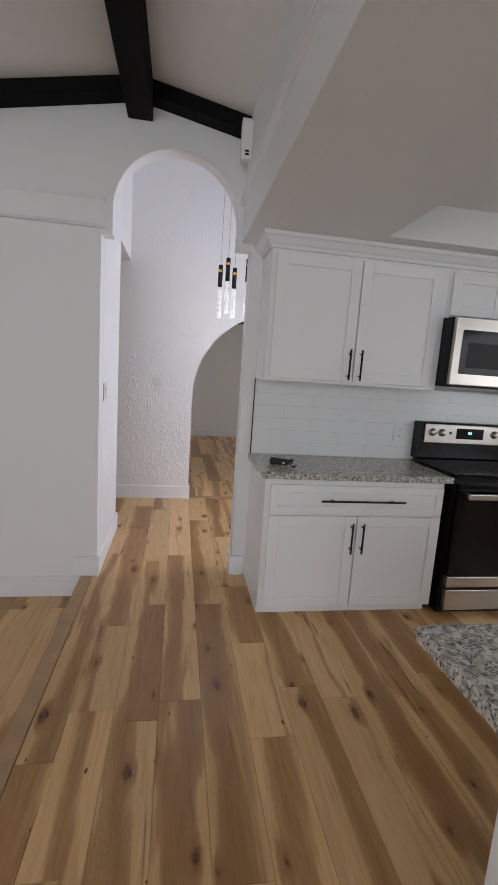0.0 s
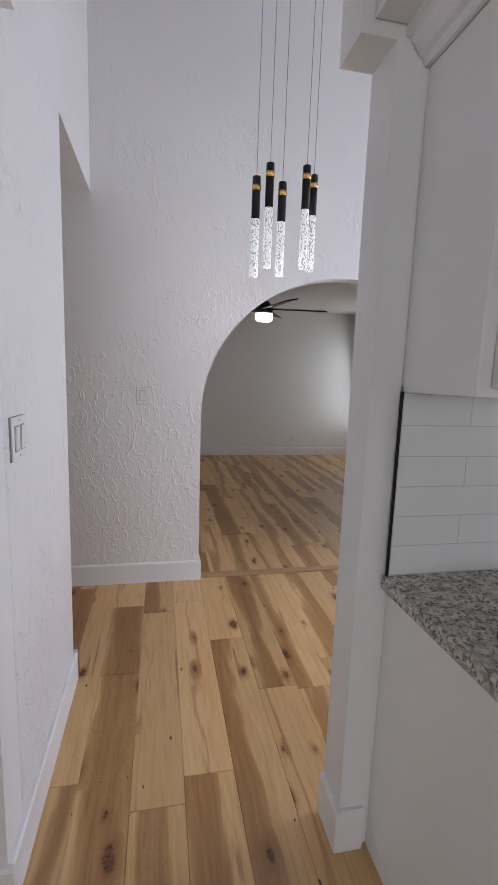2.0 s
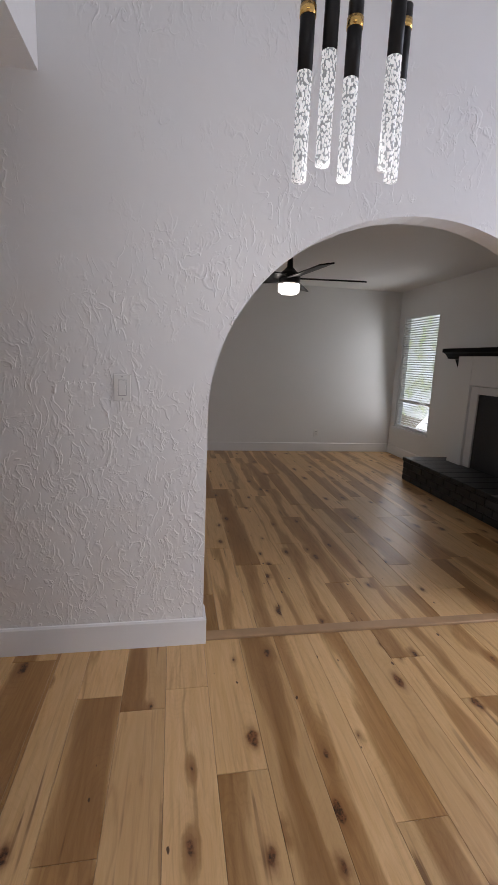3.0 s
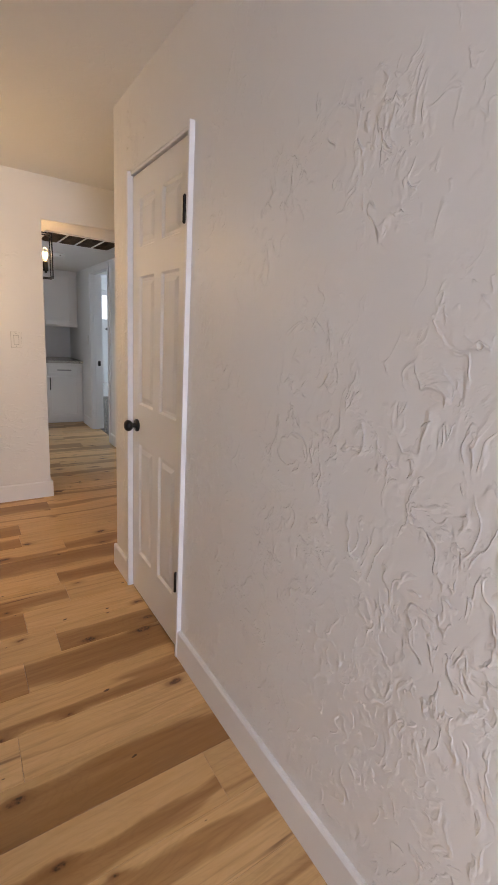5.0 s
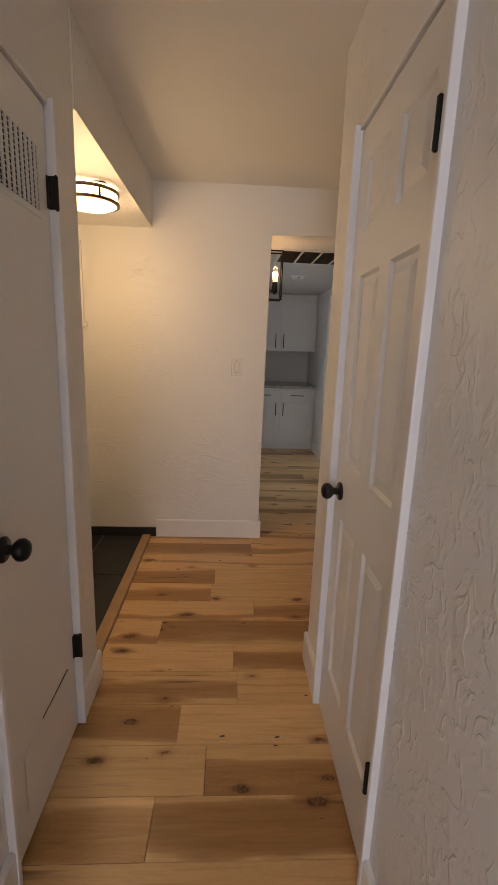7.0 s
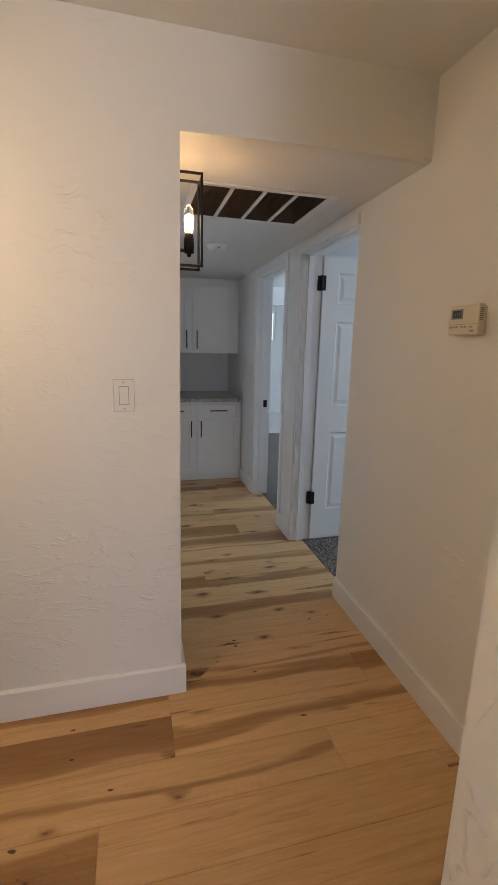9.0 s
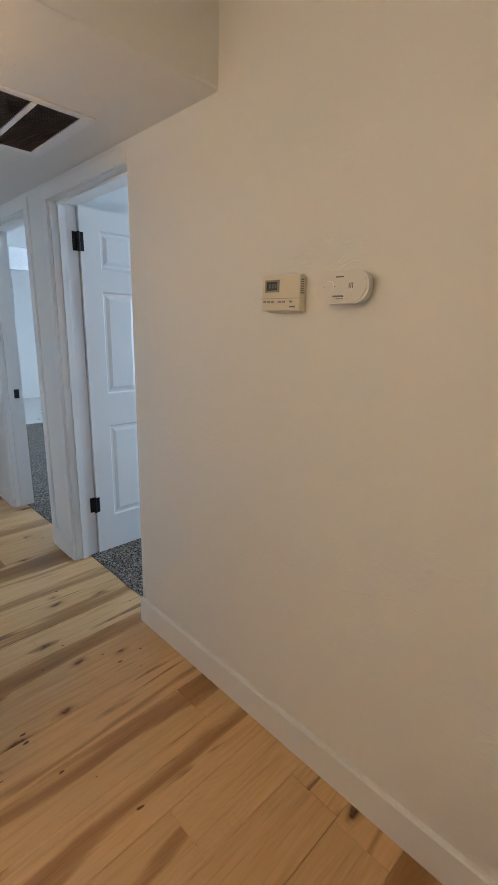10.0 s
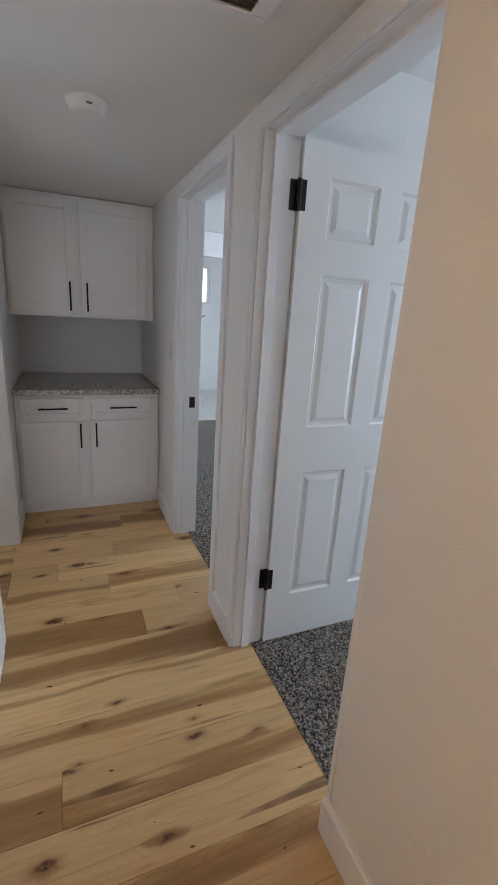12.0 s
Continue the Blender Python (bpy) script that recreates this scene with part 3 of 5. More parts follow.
structure("floor_bath", B(((-6.88, 3.2, -0.3), (-5.5, 4.87, -0.014))), SUBFLOOR, "side room floor under boards", "floor")

# ground under everything, then the floors
structure("ground", B(((-60, -60, -0.6), (60, 60, -0.45))), plain("dry_earth", (0.30, 0.26, 0.20), 0.9, 0, 0.2, 0.5, 0.01, 8), "dry ground outside", "ground")
floor = structure("floor", B(((-0.498, -3.6, -0.30), (4.0, 3.30, -0.014)), ((-0.56, 3.30, -0.30), (3.58, 5.10, -0.014)), ((-4.01, 4.02, -0.30), (-0.56, 5.86, -0.014)), ((-7.9, 4.87, -0.30), (-4.01, 5.955, -0.014))), SUBFLOOR, "hickory plank floor with pale and brown knotty boards", "floor")
floor_living = structure("floor_living", B(((-1.5, 5.10, -0.30), (3.58, 9.75, -0.014))), SUBFLOOR, "hickory planks laid on the diagonal", "floor")
floor_sunken = structure("floor_sunken", B(((-4.0, -3.6, -0.40), (-0.499, 3.175, -0.159))), SUBFLOOR, "hickory planks of the sunken floor", "floor")
floor_entry = structure("floor_entry", B(((-4.01, 1.7, -0.30), (-2.50, 4.02, -0.010))), GROUT, "black slate tile floor with grey joints", "floor")
structure("floor_bedroom", B(((-9.65, 5.955, -0.3), (-2.72, 9.8, 0.004)), ((-4.60, 5.94, -0.3), (-4.556, 5.955, 0.003))), CARPET, "grey flecked carpet", "carpet")
structure("floor_bath_tile", B(((-12.1, 6.0, -0.3), (-9.65, 9.8, 0.0))), plain("pale_tile", (0.62, 0.60, 0.57), 0.3, 0, 0.05, 3.0), "pale tiled floor beyond the carpet", "floor")
structure("floor_closet", B(((-2.38, 3.3, -0.3), (-0.56, 4.02, -0.016))), SUBFLOOR, "closet floor", "floor")


def boards(parent, name, x0, x1, y0, y1, top, width, first, clip=None, seed=1, turn=0.0, centre=(0, 0)):
    """Floor boards along y (turned about centre), each a thing of its own under its floor."""
    rng = random.Random(seed)
    spin = Matrix.Translation((*centre, 0)) @ Matrix.Rotation(turn, 4, "Z")
    x = first
    while x < x1:
        y = y0 - rng.uniform(0.1, 1.2)
        while y < y1:
            ln = rng.choice((0.62, 0.9, 1.22, 1.22, 1.52, 1.82))
            a, b = max(y, y0), min(y + ln, y1)
            y += ln
            if y1 - y < 0.15:
                b, y = y1, y1
            if b - a < 0.04:
                continue
            lo, hi = max(x, x0), min(x + width, x1)
            if hi - lo < 0.012:
                continue
            pieces = [(lo, hi, a, b)] if clip is None else clip(lo, hi, a, b)
            for p0, p1, q0, q1 in pieces:
                g, c, t = 0.0004, 0.0014, 0.012
                cx, cy = (p0 + p1) / 2, (q0 + q1) / 2
                hx, hy = (p1 - p0) / 2 - g, (q1 - q0) / 2 - g
                vs = [(-hx, -hy, -t), (hx, -hy, -t), (hx, hy, -t), (-hx, hy, -t), (-hx, -hy, -c), (hx, -hy, -c), (hx, hy, -c), (-hx, hy, -c), (-hx + c, -hy + c, 0), (hx - c, -hy + c, 0), (hx - c, hy - c, 0), (-hx + c, hy - c, 0)]
                fs = [(8, 9, 10, 11)] + [(i + k, (i + 1) % 4 + k, (i + 1) % 4 + k + 4, i + k + 4) for k in (0, 4) for i in range(4)]
                me = bpy.data.meshes.new(name)
                me.from_pydata(vs, [], fs)
                me.materials.append(FLOOR)
                ob = new(name, me)
                ob.parent = parent
                ob.matrix_basis = spin @ Matrix.Translation((cx, cy, top + rng.uniform(-0.0004, 0.0004)))
        x += width


BOARD = 0.183


def clip_main(lo, hi, a, b):
    """Keeps boards to the rooms: kitchen, foyer, hall and corridor."""
    out = []
    for rx0, rx1, ry0, ry1 in ((-0.445, 0.585, -1.2, 5.03), (0.585, 3.9, -1.2, 3.30), (0.585, 3.56, 3.30, 5.03), (-2.55, -0.445, 4.05, 5.03), (-4.07, -2.55, 4.05, 5.87), (-7.15, -4.07, 4.86, 5.955), (-6.66, -5.75, 4.05, 4.86)):
        p0, p1, q0, q1 = max(lo, rx0), min(hi, rx1), max(a, ry0), min(b, ry1)
        if p1 - p0 > 0.01 and q1 - q0 > 0.01:
            out.append((p0, p1, q0, q1))
    return out


boards(floor, "plank", -0.445, 3.9, -1.2, 5.03, 0.0, 0.180, 0.045 - 4 * 0.180, clip_main, 3)
boards(floor, "plank", -7.15, -0.445, 4.05, 5.96, 0.0, 0.190, -1.98 - 28 * 0.190, clip_main, 4)
boards(floor_sunken, "plank", -2.4, -0.515, 0.2, 3.17, -0.145, BOARD, -2.5, None, 5)


boards(floor_living, "plank", -0.6, 3.58, 5.10, 9.75, -0.001, BOARD, -0.6, None, 7)
structure("nosing_step", B(((-0.525, -3.6, -0.035), (-0.447, 3.158, 0.004)), bevel=0.008, segments=3), NOSING, "wooden nosing along the step down", "nosing")
structure("riser_step", B(((-0.512, -3.6, -0.159), (-0.498, 3.158, -0.035))), NOSING, "wooden riser under the nosing", "riser")
structure("nosing_living", B(((0.22, 5.035, -0.01), (2.20, 5.10, 0.010)), bevel=0.006, segments=3), NOSING, "wooden threshold strip under the archway", "threshold")
structure("nosing_entry", B(((-4.01, 3.985, -0.01), (-2.50, 4.048, 0.014)), bevel=0.007, segments=3), NOSING, "wooden threshold between planks and slate", "threshold")


def baseboard(name, a, b, out, z=0.0, high=0.137, thick=0.016):
    """A skirting from a to b; out is the way it stands off its wall."""
    bm = bmesh.new()
    sweep(bm, [(0, 0), (thick, 0), (thick, high - 0.008), (thick - 0.006, high), (0, high)], (*a, z), (*b, z), (*out, 0))
    return structure(name, bm, TRIM, "glossy white baseboard", "baseboard")


baseboard("baseboard", (-4.0, 3.175), (-0.425, 3.175), (0, -1), -0.145, 0.135)
baseboard("baseboard", (-0.56, 3.175), (-0.409, 3.175), (0, -1), 0.0, 0.135)
baseboard("baseboard", (-0.425, 3.175), (-0.425, 4.096), (1, 0))
baseboard("baseboard", (0.49, 3.175), (0.564, 3.175), (0, -1))
baseboard("baseboard", (0.49, 3.159), (0.49, 3.30), (-1, 0))
baseboard("baseboard", (-1.694, 5.02), (0.236, 5.02), (0, -1))
baseboard("baseboard", (0.22, 5.02), (0.22, 5.14), (1, 0))
baseboard("baseboard", (-2.646, 5.02), (-2.378, 5.02), (0, -1))
baseboard("baseboard", (-2.63, 5.02), (-2.63, 5.86), (-1, 0))
baseboard("baseboard", (-2.516, 4.08), (-2.286, 4.08), (0, 1))
baseboard("baseboard", (-1.727, 4.08), (-1.441, 4.08), (0, 1))
baseboard("baseboard", (-0.739, 4.08), (-0.409, 4.08), (0, 1))
baseboard("baseboard", (-4.01, 4.09), (-4.01, 4.888), (1, 0), 0, 0.135)
baseboard("baseboard", (-4.13, 4.872), (-4.01, 4.872), (0, 1), 0, 0.135)
baseboard("baseboard", (-7.06, 4.872), (-6.74, 4.872), (0, 1), 0, 0.135)
baseboard("baseboard", (-5.68, 4.872), (-4.13, 4.872), (0, 1), 0, 0.135)
baseboard("baseboard", (-4.57, 5.86), (-2.63, 5.86), (0, -1), 0, 0.130)
baseboard("baseboard", (-5.645, 5.86), (-5.437, 5.86), (0, -1), 0, 0.130)
baseboard("baseboard", (-7.06, 5.86), (-6.585, 5.86), (0, -1), 0, 0.130)
baseboard("baseboard", (-1.5, 9.75), (3.58, 9.75), (0, -1))
baseboard("baseboard", (3.58, 8.1), (3.58, 9.75), (-1, 0))
baseboard("baseboard", (-5.5, 9.0), (-2.72, 9.0), (0, -1))
baseboard("baseboard", (-8.68, 9.8), (-5.5, 9.8), (0, -1))


# ---------- doors ----------
def round_knob(parent, at, out, label="black round door knob"):
    """Rose, neck and ball; out is the way it stands from the leaf."""
    bm = bmesh.new()
    lathe(bm, at, out, [(0, 0.032), (0.006, 0.033), (0.010, 0.030), (0.012, 0.013), (0.026, 0.012), (0.032, 0.020), (0.042, 0.028), (0.054, 0.0285), (0.064, 0.022), (0.069, 0.010)])
    return part("knob", bm, BLACK, parent, label, True)


def hinge(parent, at, along, normal, high=0.09, reach=0.024):
    """A leaf plate, a knuckle plate up to the frame's edge and a barrel; along lies in the leaf, normal stands off it."""
    a, n, c = Vector(along), Vector(normal), Vector(at)
    bm = bmesh.new()
    for p, q in ((c + a * 0.002, c + a * 0.020 + n * 0.004), (c + a * 0.0005, c + a * 0.0115 + n * reach)):
        box(bm, [min(p[i], q[i]) - (high / 2 if i == 2 else 0) for i in range(3)], [max(p[i], q[i]) + (high / 2 if i == 2 else 0) for i in range(3)], 0.0012, 1)
    o = c + n * reach + a * 0.005
    cyl(bm, o - Vector((0, 0, high / 2)), o + Vector((0, 0, high / 2)), 0.0065, sides=14)
    for k in (-1, 1):
        cyl(bm, o + Vector((0, 0, k * high / 2)), o + Vector((0, 0, k * (high / 2 + 0.004))), 0.0055, 0.003, sides=14)
    return part("hinge", bm, BLACK, parent, "black metal hinge")


def panel_face(bm, x0, x1, z0, z1, y, d):
    """A raised panel in a sunken field, on the side that d (+1 or -1) points to; y is the door's face."""
    rings = [(0.0, 0.0), (0.009, -0.010), (0.022, -0.010), (0.042, -0.002)]
    last = None
    for inset, deep in rings:
        ring = [bm.verts.new(p) for p in ((x0 + inset, y + d * deep, z0 + inset), (x1 - inset, y + d * deep, z0 + inset), (x1 - inset, y + d * deep, z1 - inset), (x0 + inset, y + d * deep, z1 - inset))]
        if last:
            for i in range(4):
                bm.faces.new((last[i], last[(i + 1) % 4], ring[(i + 1) % 4], ring[i]))
        last = ring
    bm.faces.new(last)


def six_panel_leaf(wide, high, thick=0.035):
    """A moulded six-panel leaf in its own frame: x from 0 to wide, y from 0 to thick, z up from 0."""
    bm = bmesh.new()
    st, mid = wide * 0.15, wide * 0.13
    cols = [(st, (wide - mid) / 2), ((wide + mid) / 2, wide - st)]
    rows = [(0.113 * high, 0.405 * high), (0.502 * high, 0.79 * high), (0.85 * high, 0.948 * high)]
    xs = [0, cols[0][0], cols[0][1], cols[1][0], cols[1][1], wide]
    zs = [0, rows[0][0], rows[0][1], rows[1][0], rows[1][1], rows[2][0], rows[2][1], high]
    for y, d in ((0.0, -1), (thick, 1)):
        for i in range(5):
            for j in range(7):
                if i in (1, 3) and j in (1, 3, 5):
                    panel_face(bm, xs[i], xs[i + 1], zs[j], zs[j + 1], y, d)
                else:
                    bm.faces.new([bm.verts.new(p) for p in ((xs[i], y, zs[j]), (xs[i + 1], y, zs[j]), (xs[i + 1], y, zs[j + 1]), (xs[i], y, zs[j + 1]))])
    for p in (((0, 0, 0), (0, thick, 0), (0, thick, high), (0, 0, high)), ((wide, 0, 0), (wide, thick, 0), (wide, thick, high), (wide, 0, high)), ((0, 0, high), (wide, 0, high), (wide, thick, high), (0, thick, high)), ((0, 0, 0), (wide, 0, 0), (wide, thick, 0), (0, thick, 0))):
        bm.faces.new([bm.verts.new(q) for q in p])
    bmesh.ops.remove_doubles(bm, verts=bm.verts[:], dist=0.0004)
    return bm


def moved(bm, m):
    bmesh.ops.transform(bm, matrix=m, verts=bm.verts[:])
    return bm


def door_set(name, x0, x1, top, face, d, bead=0.018):
    """The thin white metal edge round an opening in a wall along x; d: the way the face looks."""
    y0, y1 = sorted((face + d * 0.020, face - d * 0.115))
    return structure(name, B(((x0 - bead, y0, 0), (x0, y1, top + bead)), ((x1, y0, 0), (x1 + bead, y1, top + bead)), ((x0, min(face + d * 0.004, face - d * 0.115), top), (x1, max(face + d * 0.004, face - d * 0.115), top + 0.014)), bevel=0.003, segments=2), TRIM, "thin white door frame edge", "door frame")


# hall closet door opposite the vented one: closed six-panel leaf
door_set("door_frame_hall", -2.36, -1.712, 2.122, 5.02, -1)
door_h = tagged(new("door_hall"), "closed white six-panel hall door with black knob", "door")
part("leaf", moved(six_panel_leaf(0.642, 2.108), pose(-2.357, 5.026, 0.008)), DOOR, door_h)
round_knob(door_h, (-2.283, 5.026, 0.955), (0, -1, 0))
for z in (0.366, 1.862):
    hinge(door_h, (-1.716, 5.024, z), (-1, 0, 0), (0, -1, 0))
part("dark_gap_strip", B(((-2.359, 5.062, 0.0), (-1.713, 5.07, 2.12))), GREYDARK, door_h)

# vented closet door
door_set("door_frame_closet", -2.268, -1.745, 2.102, 4.08, 1)
closet = tagged(new("door_closet"), "closed white flush closet door with air vent and patched foot", "door")
part("leaf", B(((-2.265, 4.038, 0.008), (-1.748, 4.073, 2.096)), bevel=0.002), DOOR, closet)
vent = part("air_vent", B(((-2.205, 4.073, 1.782), (-1.815, 4.077, 1.80)), ((-2.205, 4.073, 1.965), (-1.815, 4.077, 1.983)), ((-2.205, 4.073, 1.80), (-2.19, 4.077, 1.965)), ((-1.83, 4.073, 1.80), (-1.815, 4.077, 1.965)), bevel=0.001, segments=1), DOOR, closet, "white stamped vent frame")
part("vent_backing", B(((-2.19, 4.0732, 1.80), (-1.83, 4.0740, 1.965))), GREYDARK, vent)
for i in range(13):
    x = -2.176 + i * 0.0265
    part("vent_bar", B(((x, 4.0742, 1.80), (x + 0.009, 4.0785, 1.965))), DOOR, vent)
for i in range(12):
    z = 1.806 + i * 0.0135
    part("vent_louvre", B(((-2.19, 4.0740, z), (-1.83, 4.0755, z + 0.0022))), DOOR, vent)
part("patch_panel", B(((-2.20, 4.073, 0.11), (-1.85, 4.0765, 0.30)), bevel=0.0015, segments=1), DOOR, closet, "painted-over patch panel")
part("patch_gap", B(((-2.19, 4.0731, 0.301), (-1.98, 4.0745, 0.306))), GREYDARK, closet)
part("latch_plate", B(((-1.752, 4.0725, 0.905), (-1.748, 4.0755, 0.965))), BLACK, closet)
round_knob(closet, (-1.835, 4.073, 0.935), (0, 1, 0))
for z in (0.347, 1.868):
    hinge(closet, (-2.267, 4.074, z), (1, 0, 0), (0, 1, 0))

# second hall door, seen from its edge
door_set("door_frame_side", -1.423, -0.757, 2.102, 4.08, 1)
side_door = tagged(new("door_side"), "closed white six-panel door beside the vented closet", "door")
part("leaf", moved(six_panel_leaf(0.66, 2.088), pose(-1.42, 4.038, 0.008)), DOOR, side_door)
round_knob(side_door, (-0.82, 4.073, 0.935), (0, 1, 0))
for z in (0.347, 1.868):
    hinge(side_door, (-1.421, 4.074, z), (1, 0, 0), (0, 1, 0))


def jamb_set(name, x0, x1, top, stop_y):
    """A lined doorway through the corridor wall, with stop strips and flat casings."""
    return structure(name, B(((x0, 5.862, 0), (x0 + 0.018, 6.004, top)), ((x1 - 0.018, 5.862, 0), (x1, 6.004, top)), ((x0 + 0.018, 5.862, top - 0.018), (x1 - 0.018, 6.004, top)),
                             ((x0 + 0.018, stop_y, 0), (x0 + 0.030, stop_y + 0.035, top - 0.018)), ((x1 - 0.030, stop_y, 0), (x1 - 0.018, stop_y + 0.035, top - 0.018)), ((x0 + 0.030, stop_y, top - 0.030), (x1 - 0.030, stop_y + 0.035, top - 0.018)), bevel=0.001, segments=1), TRIM, "white painted door lining with stop strips", "door frame")


def casing(name, x0, x1, top, wide=0.062, sides=(True, True)):
    bs = [((x0 - (wide if sides[0] else 0), 5.846, top), (x1 + (wide if sides[1] else 0), 5.8618, top + wide))]
    if sides[0]:
        bs.append(((x0 - wide, 5.846, 0), (x0, 5.8618, top)))
    if sides[1]:
        bs.append(((x1, 5.846, 0), (x1 + wide, 5.8618, top)))
    return structure(name, B(*bs, bevel=0.0015, segments=1), TRIM, "white flat door casing", "casing")


jamb_set("door_frame_bedroom", -5.39, -4.556, 2.13, 5.90)
jamb_set("door_frame_far", -6.54, -5.70, 2.13, 5.90)
casing("casing_bedroom", -5.38, -4.572, 2.115, 0.055, (True, False))
casing("casing_far", -6.53, -5.71, 2.115, 0.055, (True, True))
bed_door = tagged(new("door_bedroom"), "white six-panel bedroom door standing open on black hinges", "door")
part("leaf", moved(six_panel_leaf(0.79, 2.10), pose(-5.354, 6.009, 0.012, 0, 0, 90)), DOOR, bed_door)
for z in (0.350, 1.930):
    bm = bmesh.new()
    box(bm, (-5.372, 5.972, z - 0.05), (-5.368, 6.004, z + 0.05), 0.0015, 1)
    box(bm, (-5.3545, 6.004, z - 0.05), (-5.3515, 6.030, z + 0.05), 0.0012, 1)
    cyl(bm, (-5.356, 6.002, z - 0.051), (-5.356, 6.002, z + 0.051), 0.0085, sides=14)
    for k in (-0.017, 0.017):
        cyl(bm, (-5.356, 6.002, z + k - 0.001), (-5.356, 6.002, z + k + 0.001), 0.0095, sides=14)
    part("hinge", bm, BLACK, bed_door, "black metal hinge")
round_knob(bed_door, (-5.354, 6.727, 0.95), (1, 0, 0))
strike = tagged(part("strike_plate", B(((-6.523, 5.93, 0.90), (-6.519, 5.975, 0.97)), bevel=0.0015, segments=1), BLACK, None), "black strike plate on the far door lining", "strike plate")

# corridor doorway on the other side
structure("casing_corridor_left", B(((-6.74, 4.872, 0), (-6.66, 4.886, 2.12)), ((-5.75, 4.872, 0), (-5.68, 4.886, 2.12)), ((-6.74, 4.872, 2.12), (-5.68, 4.886, 2.19)), bevel=0.003, segments=1), TRIM, "white flat door casing", "casing")

# ---------- switches and small wall plates ----------
def switch_plate(at, out, along, label, toggles=1):
    """A rocker switch on a screwed plate."""
    o, a, c = Vector(out), Vector(along), Vector(at)
    r = Matrix((a, o, Vector((0, 0, 1)))).transposed().to_4x4()
    ob = thing("light_switch", at, label, "light switch")
    m = Matrix.Translation(c) @ r
    w = 0.036 + 0.023 * (toggles - 1)
    part("plate", moved(B(((-w, 0.0030, -0.058), (w, 0.0080, 0.058)), bevel=0.002), m), PLASTIC, ob)
    for z in (-0.048, 0.048):
        part("screw", moved(B(((-0.003, 0.0079, z - 0.003), (0.003, 0.0086, z + 0.003)), bevel=0.001, segments=1), m), SHADOWGREY, ob)
    # grey rim past the plate's edge, standing in for its contact shadow
    part("shade_outline", moved(B(((-w - 0.0012, 0, -0.0592), (w + 0.0012, 0.0029, 0.0592))), m), SHADOWGREY, ob)
    for k in range(toggles):
        dx = (k - (toggles - 1) / 2) * 0.046
        # grey field painted as the shaded gap round the rocker
        part("shade_gap", moved(B(((dx - 0.018, 0.0079, -0.035), (dx + 0.018, 0.0086, 0.035)), bevel=0.001, segments=1), m), SHADOWGREY, ob)
        bm = bmesh.new()
        sweep(bm, [(0.0087, -0.032), (0.0100, -0.032), (0.0125, 0.032), (0.0087, 0.032)], (dx - 0.0155, 0, 0), (dx + 0.0155, 0, 0), (0, 1, 0))
        part("rocker", moved(bm, m), PLASTIC, ob)
    return ob


switch_plate((-0.155, 5.02, 1.262), (0, -1, 0), (-1, 0, 0), "white rocker switch on trowelled plaster wall")
switch_plate((-4.01, 4.672, 1.298), (1, 0, 0), (0, -1, 0), "white rocker switch near the corridor opening")
switch_plate((-0.425, 3.40, 1.225), (1, 0, 0), (0, -1, 0), "white double rocker switch in the arched passage", 2)
switch_plate((-6.72, 5.86, 1.25), (0, -1, 0), (-1, 0, 0), "white switch between doorway and cabinets")


def outlet(at, out, along, label):
    o, a, c = Vector(out), Vector(along), Vector(at)
    m = Matrix.Translation(c) @ Matrix((a, o, Vector((0, 0, 1)))).transposed().to_4x4()
    ob = thing("wall_outlet", at, label, "outlet")
    part("plate", moved(B(((-0.036, 0, -0.058), (0.036, 0.006, 0.058)), bevel=0.003), m), PLASTIC, ob)
    for z in (-0.022, 0.022):
        part("socket", moved(B(((-0.016, 0.006, z - 0.014), (0.016, 0.008, z + 0.014)), bevel=0.004, only=1), m), PLASTIC, ob)
    for s in (-0.007, 0.007):
        for z in (-0.022, 0.022):
            part("slot", moved(B(((s - 0.002, 0.0078, z - 0.004), (s + 0.002, 0.0084, z + 0.006))), m), BLACK, ob)
    return ob


outlet((1.63, 3.160, 1.07), (0, -1, 0), (-1, 0, 0), "white outlet on the tiled backsplash")
outlet((2.32, 9.75, 0.30), (0, -1, 0), (-1, 0, 0), "white outlet low on the living room wall")

# thermostat and carbon monoxide alarm
thermo = thing("thermostat", (-3.69, 5.86, 1.54), "ivory wall thermostat with small grey display", "thermostat")
part("back_plate", B(((-3.754, 5.848, 1.537), (-3.618, 5.860, 1.634)), bevel=0.002), IVORY, thermo)
part("cover", B(((-3.759, 5.824, 1.54), (-3.614, 5.848, 1.64)), bevel=0.004), IVORY, thermo)
part("display", B(((-3.737, 5.8225, 1.598), (-3.695, 5.8245, 1.622))), LCD, thermo, "grey liquid crystal display")
part("display_frame", B(((-3.743, 5.8210, 1.593), (-3.689, 5.8242, 1.598)), ((-3.743, 5.8210, 1.622), (-3.689, 5.8242, 1.627)), ((-3.743, 5.8210, 1.598), (-3.737, 5.8242, 1.622)), ((-3.695, 5.8210, 1.598), (-3.689, 5.8242, 1.622))), plain("bezel_grey", (0.30, 0.28, 0.23), 0.5), thermo, "grey display bezel")
part("display_digits", B(*[((-3.728 + k * 0.011, 5.8220, 1.604), (-3.722 + k * 0.011, 5.8226, 1.616)) for k in range(3)]), INK, thermo)
part("cover_seam", B(((-3.757, 5.8234, 1.5745), (-3.616, 5.8242, 1.5760))), SHADOWGREY, thermo)
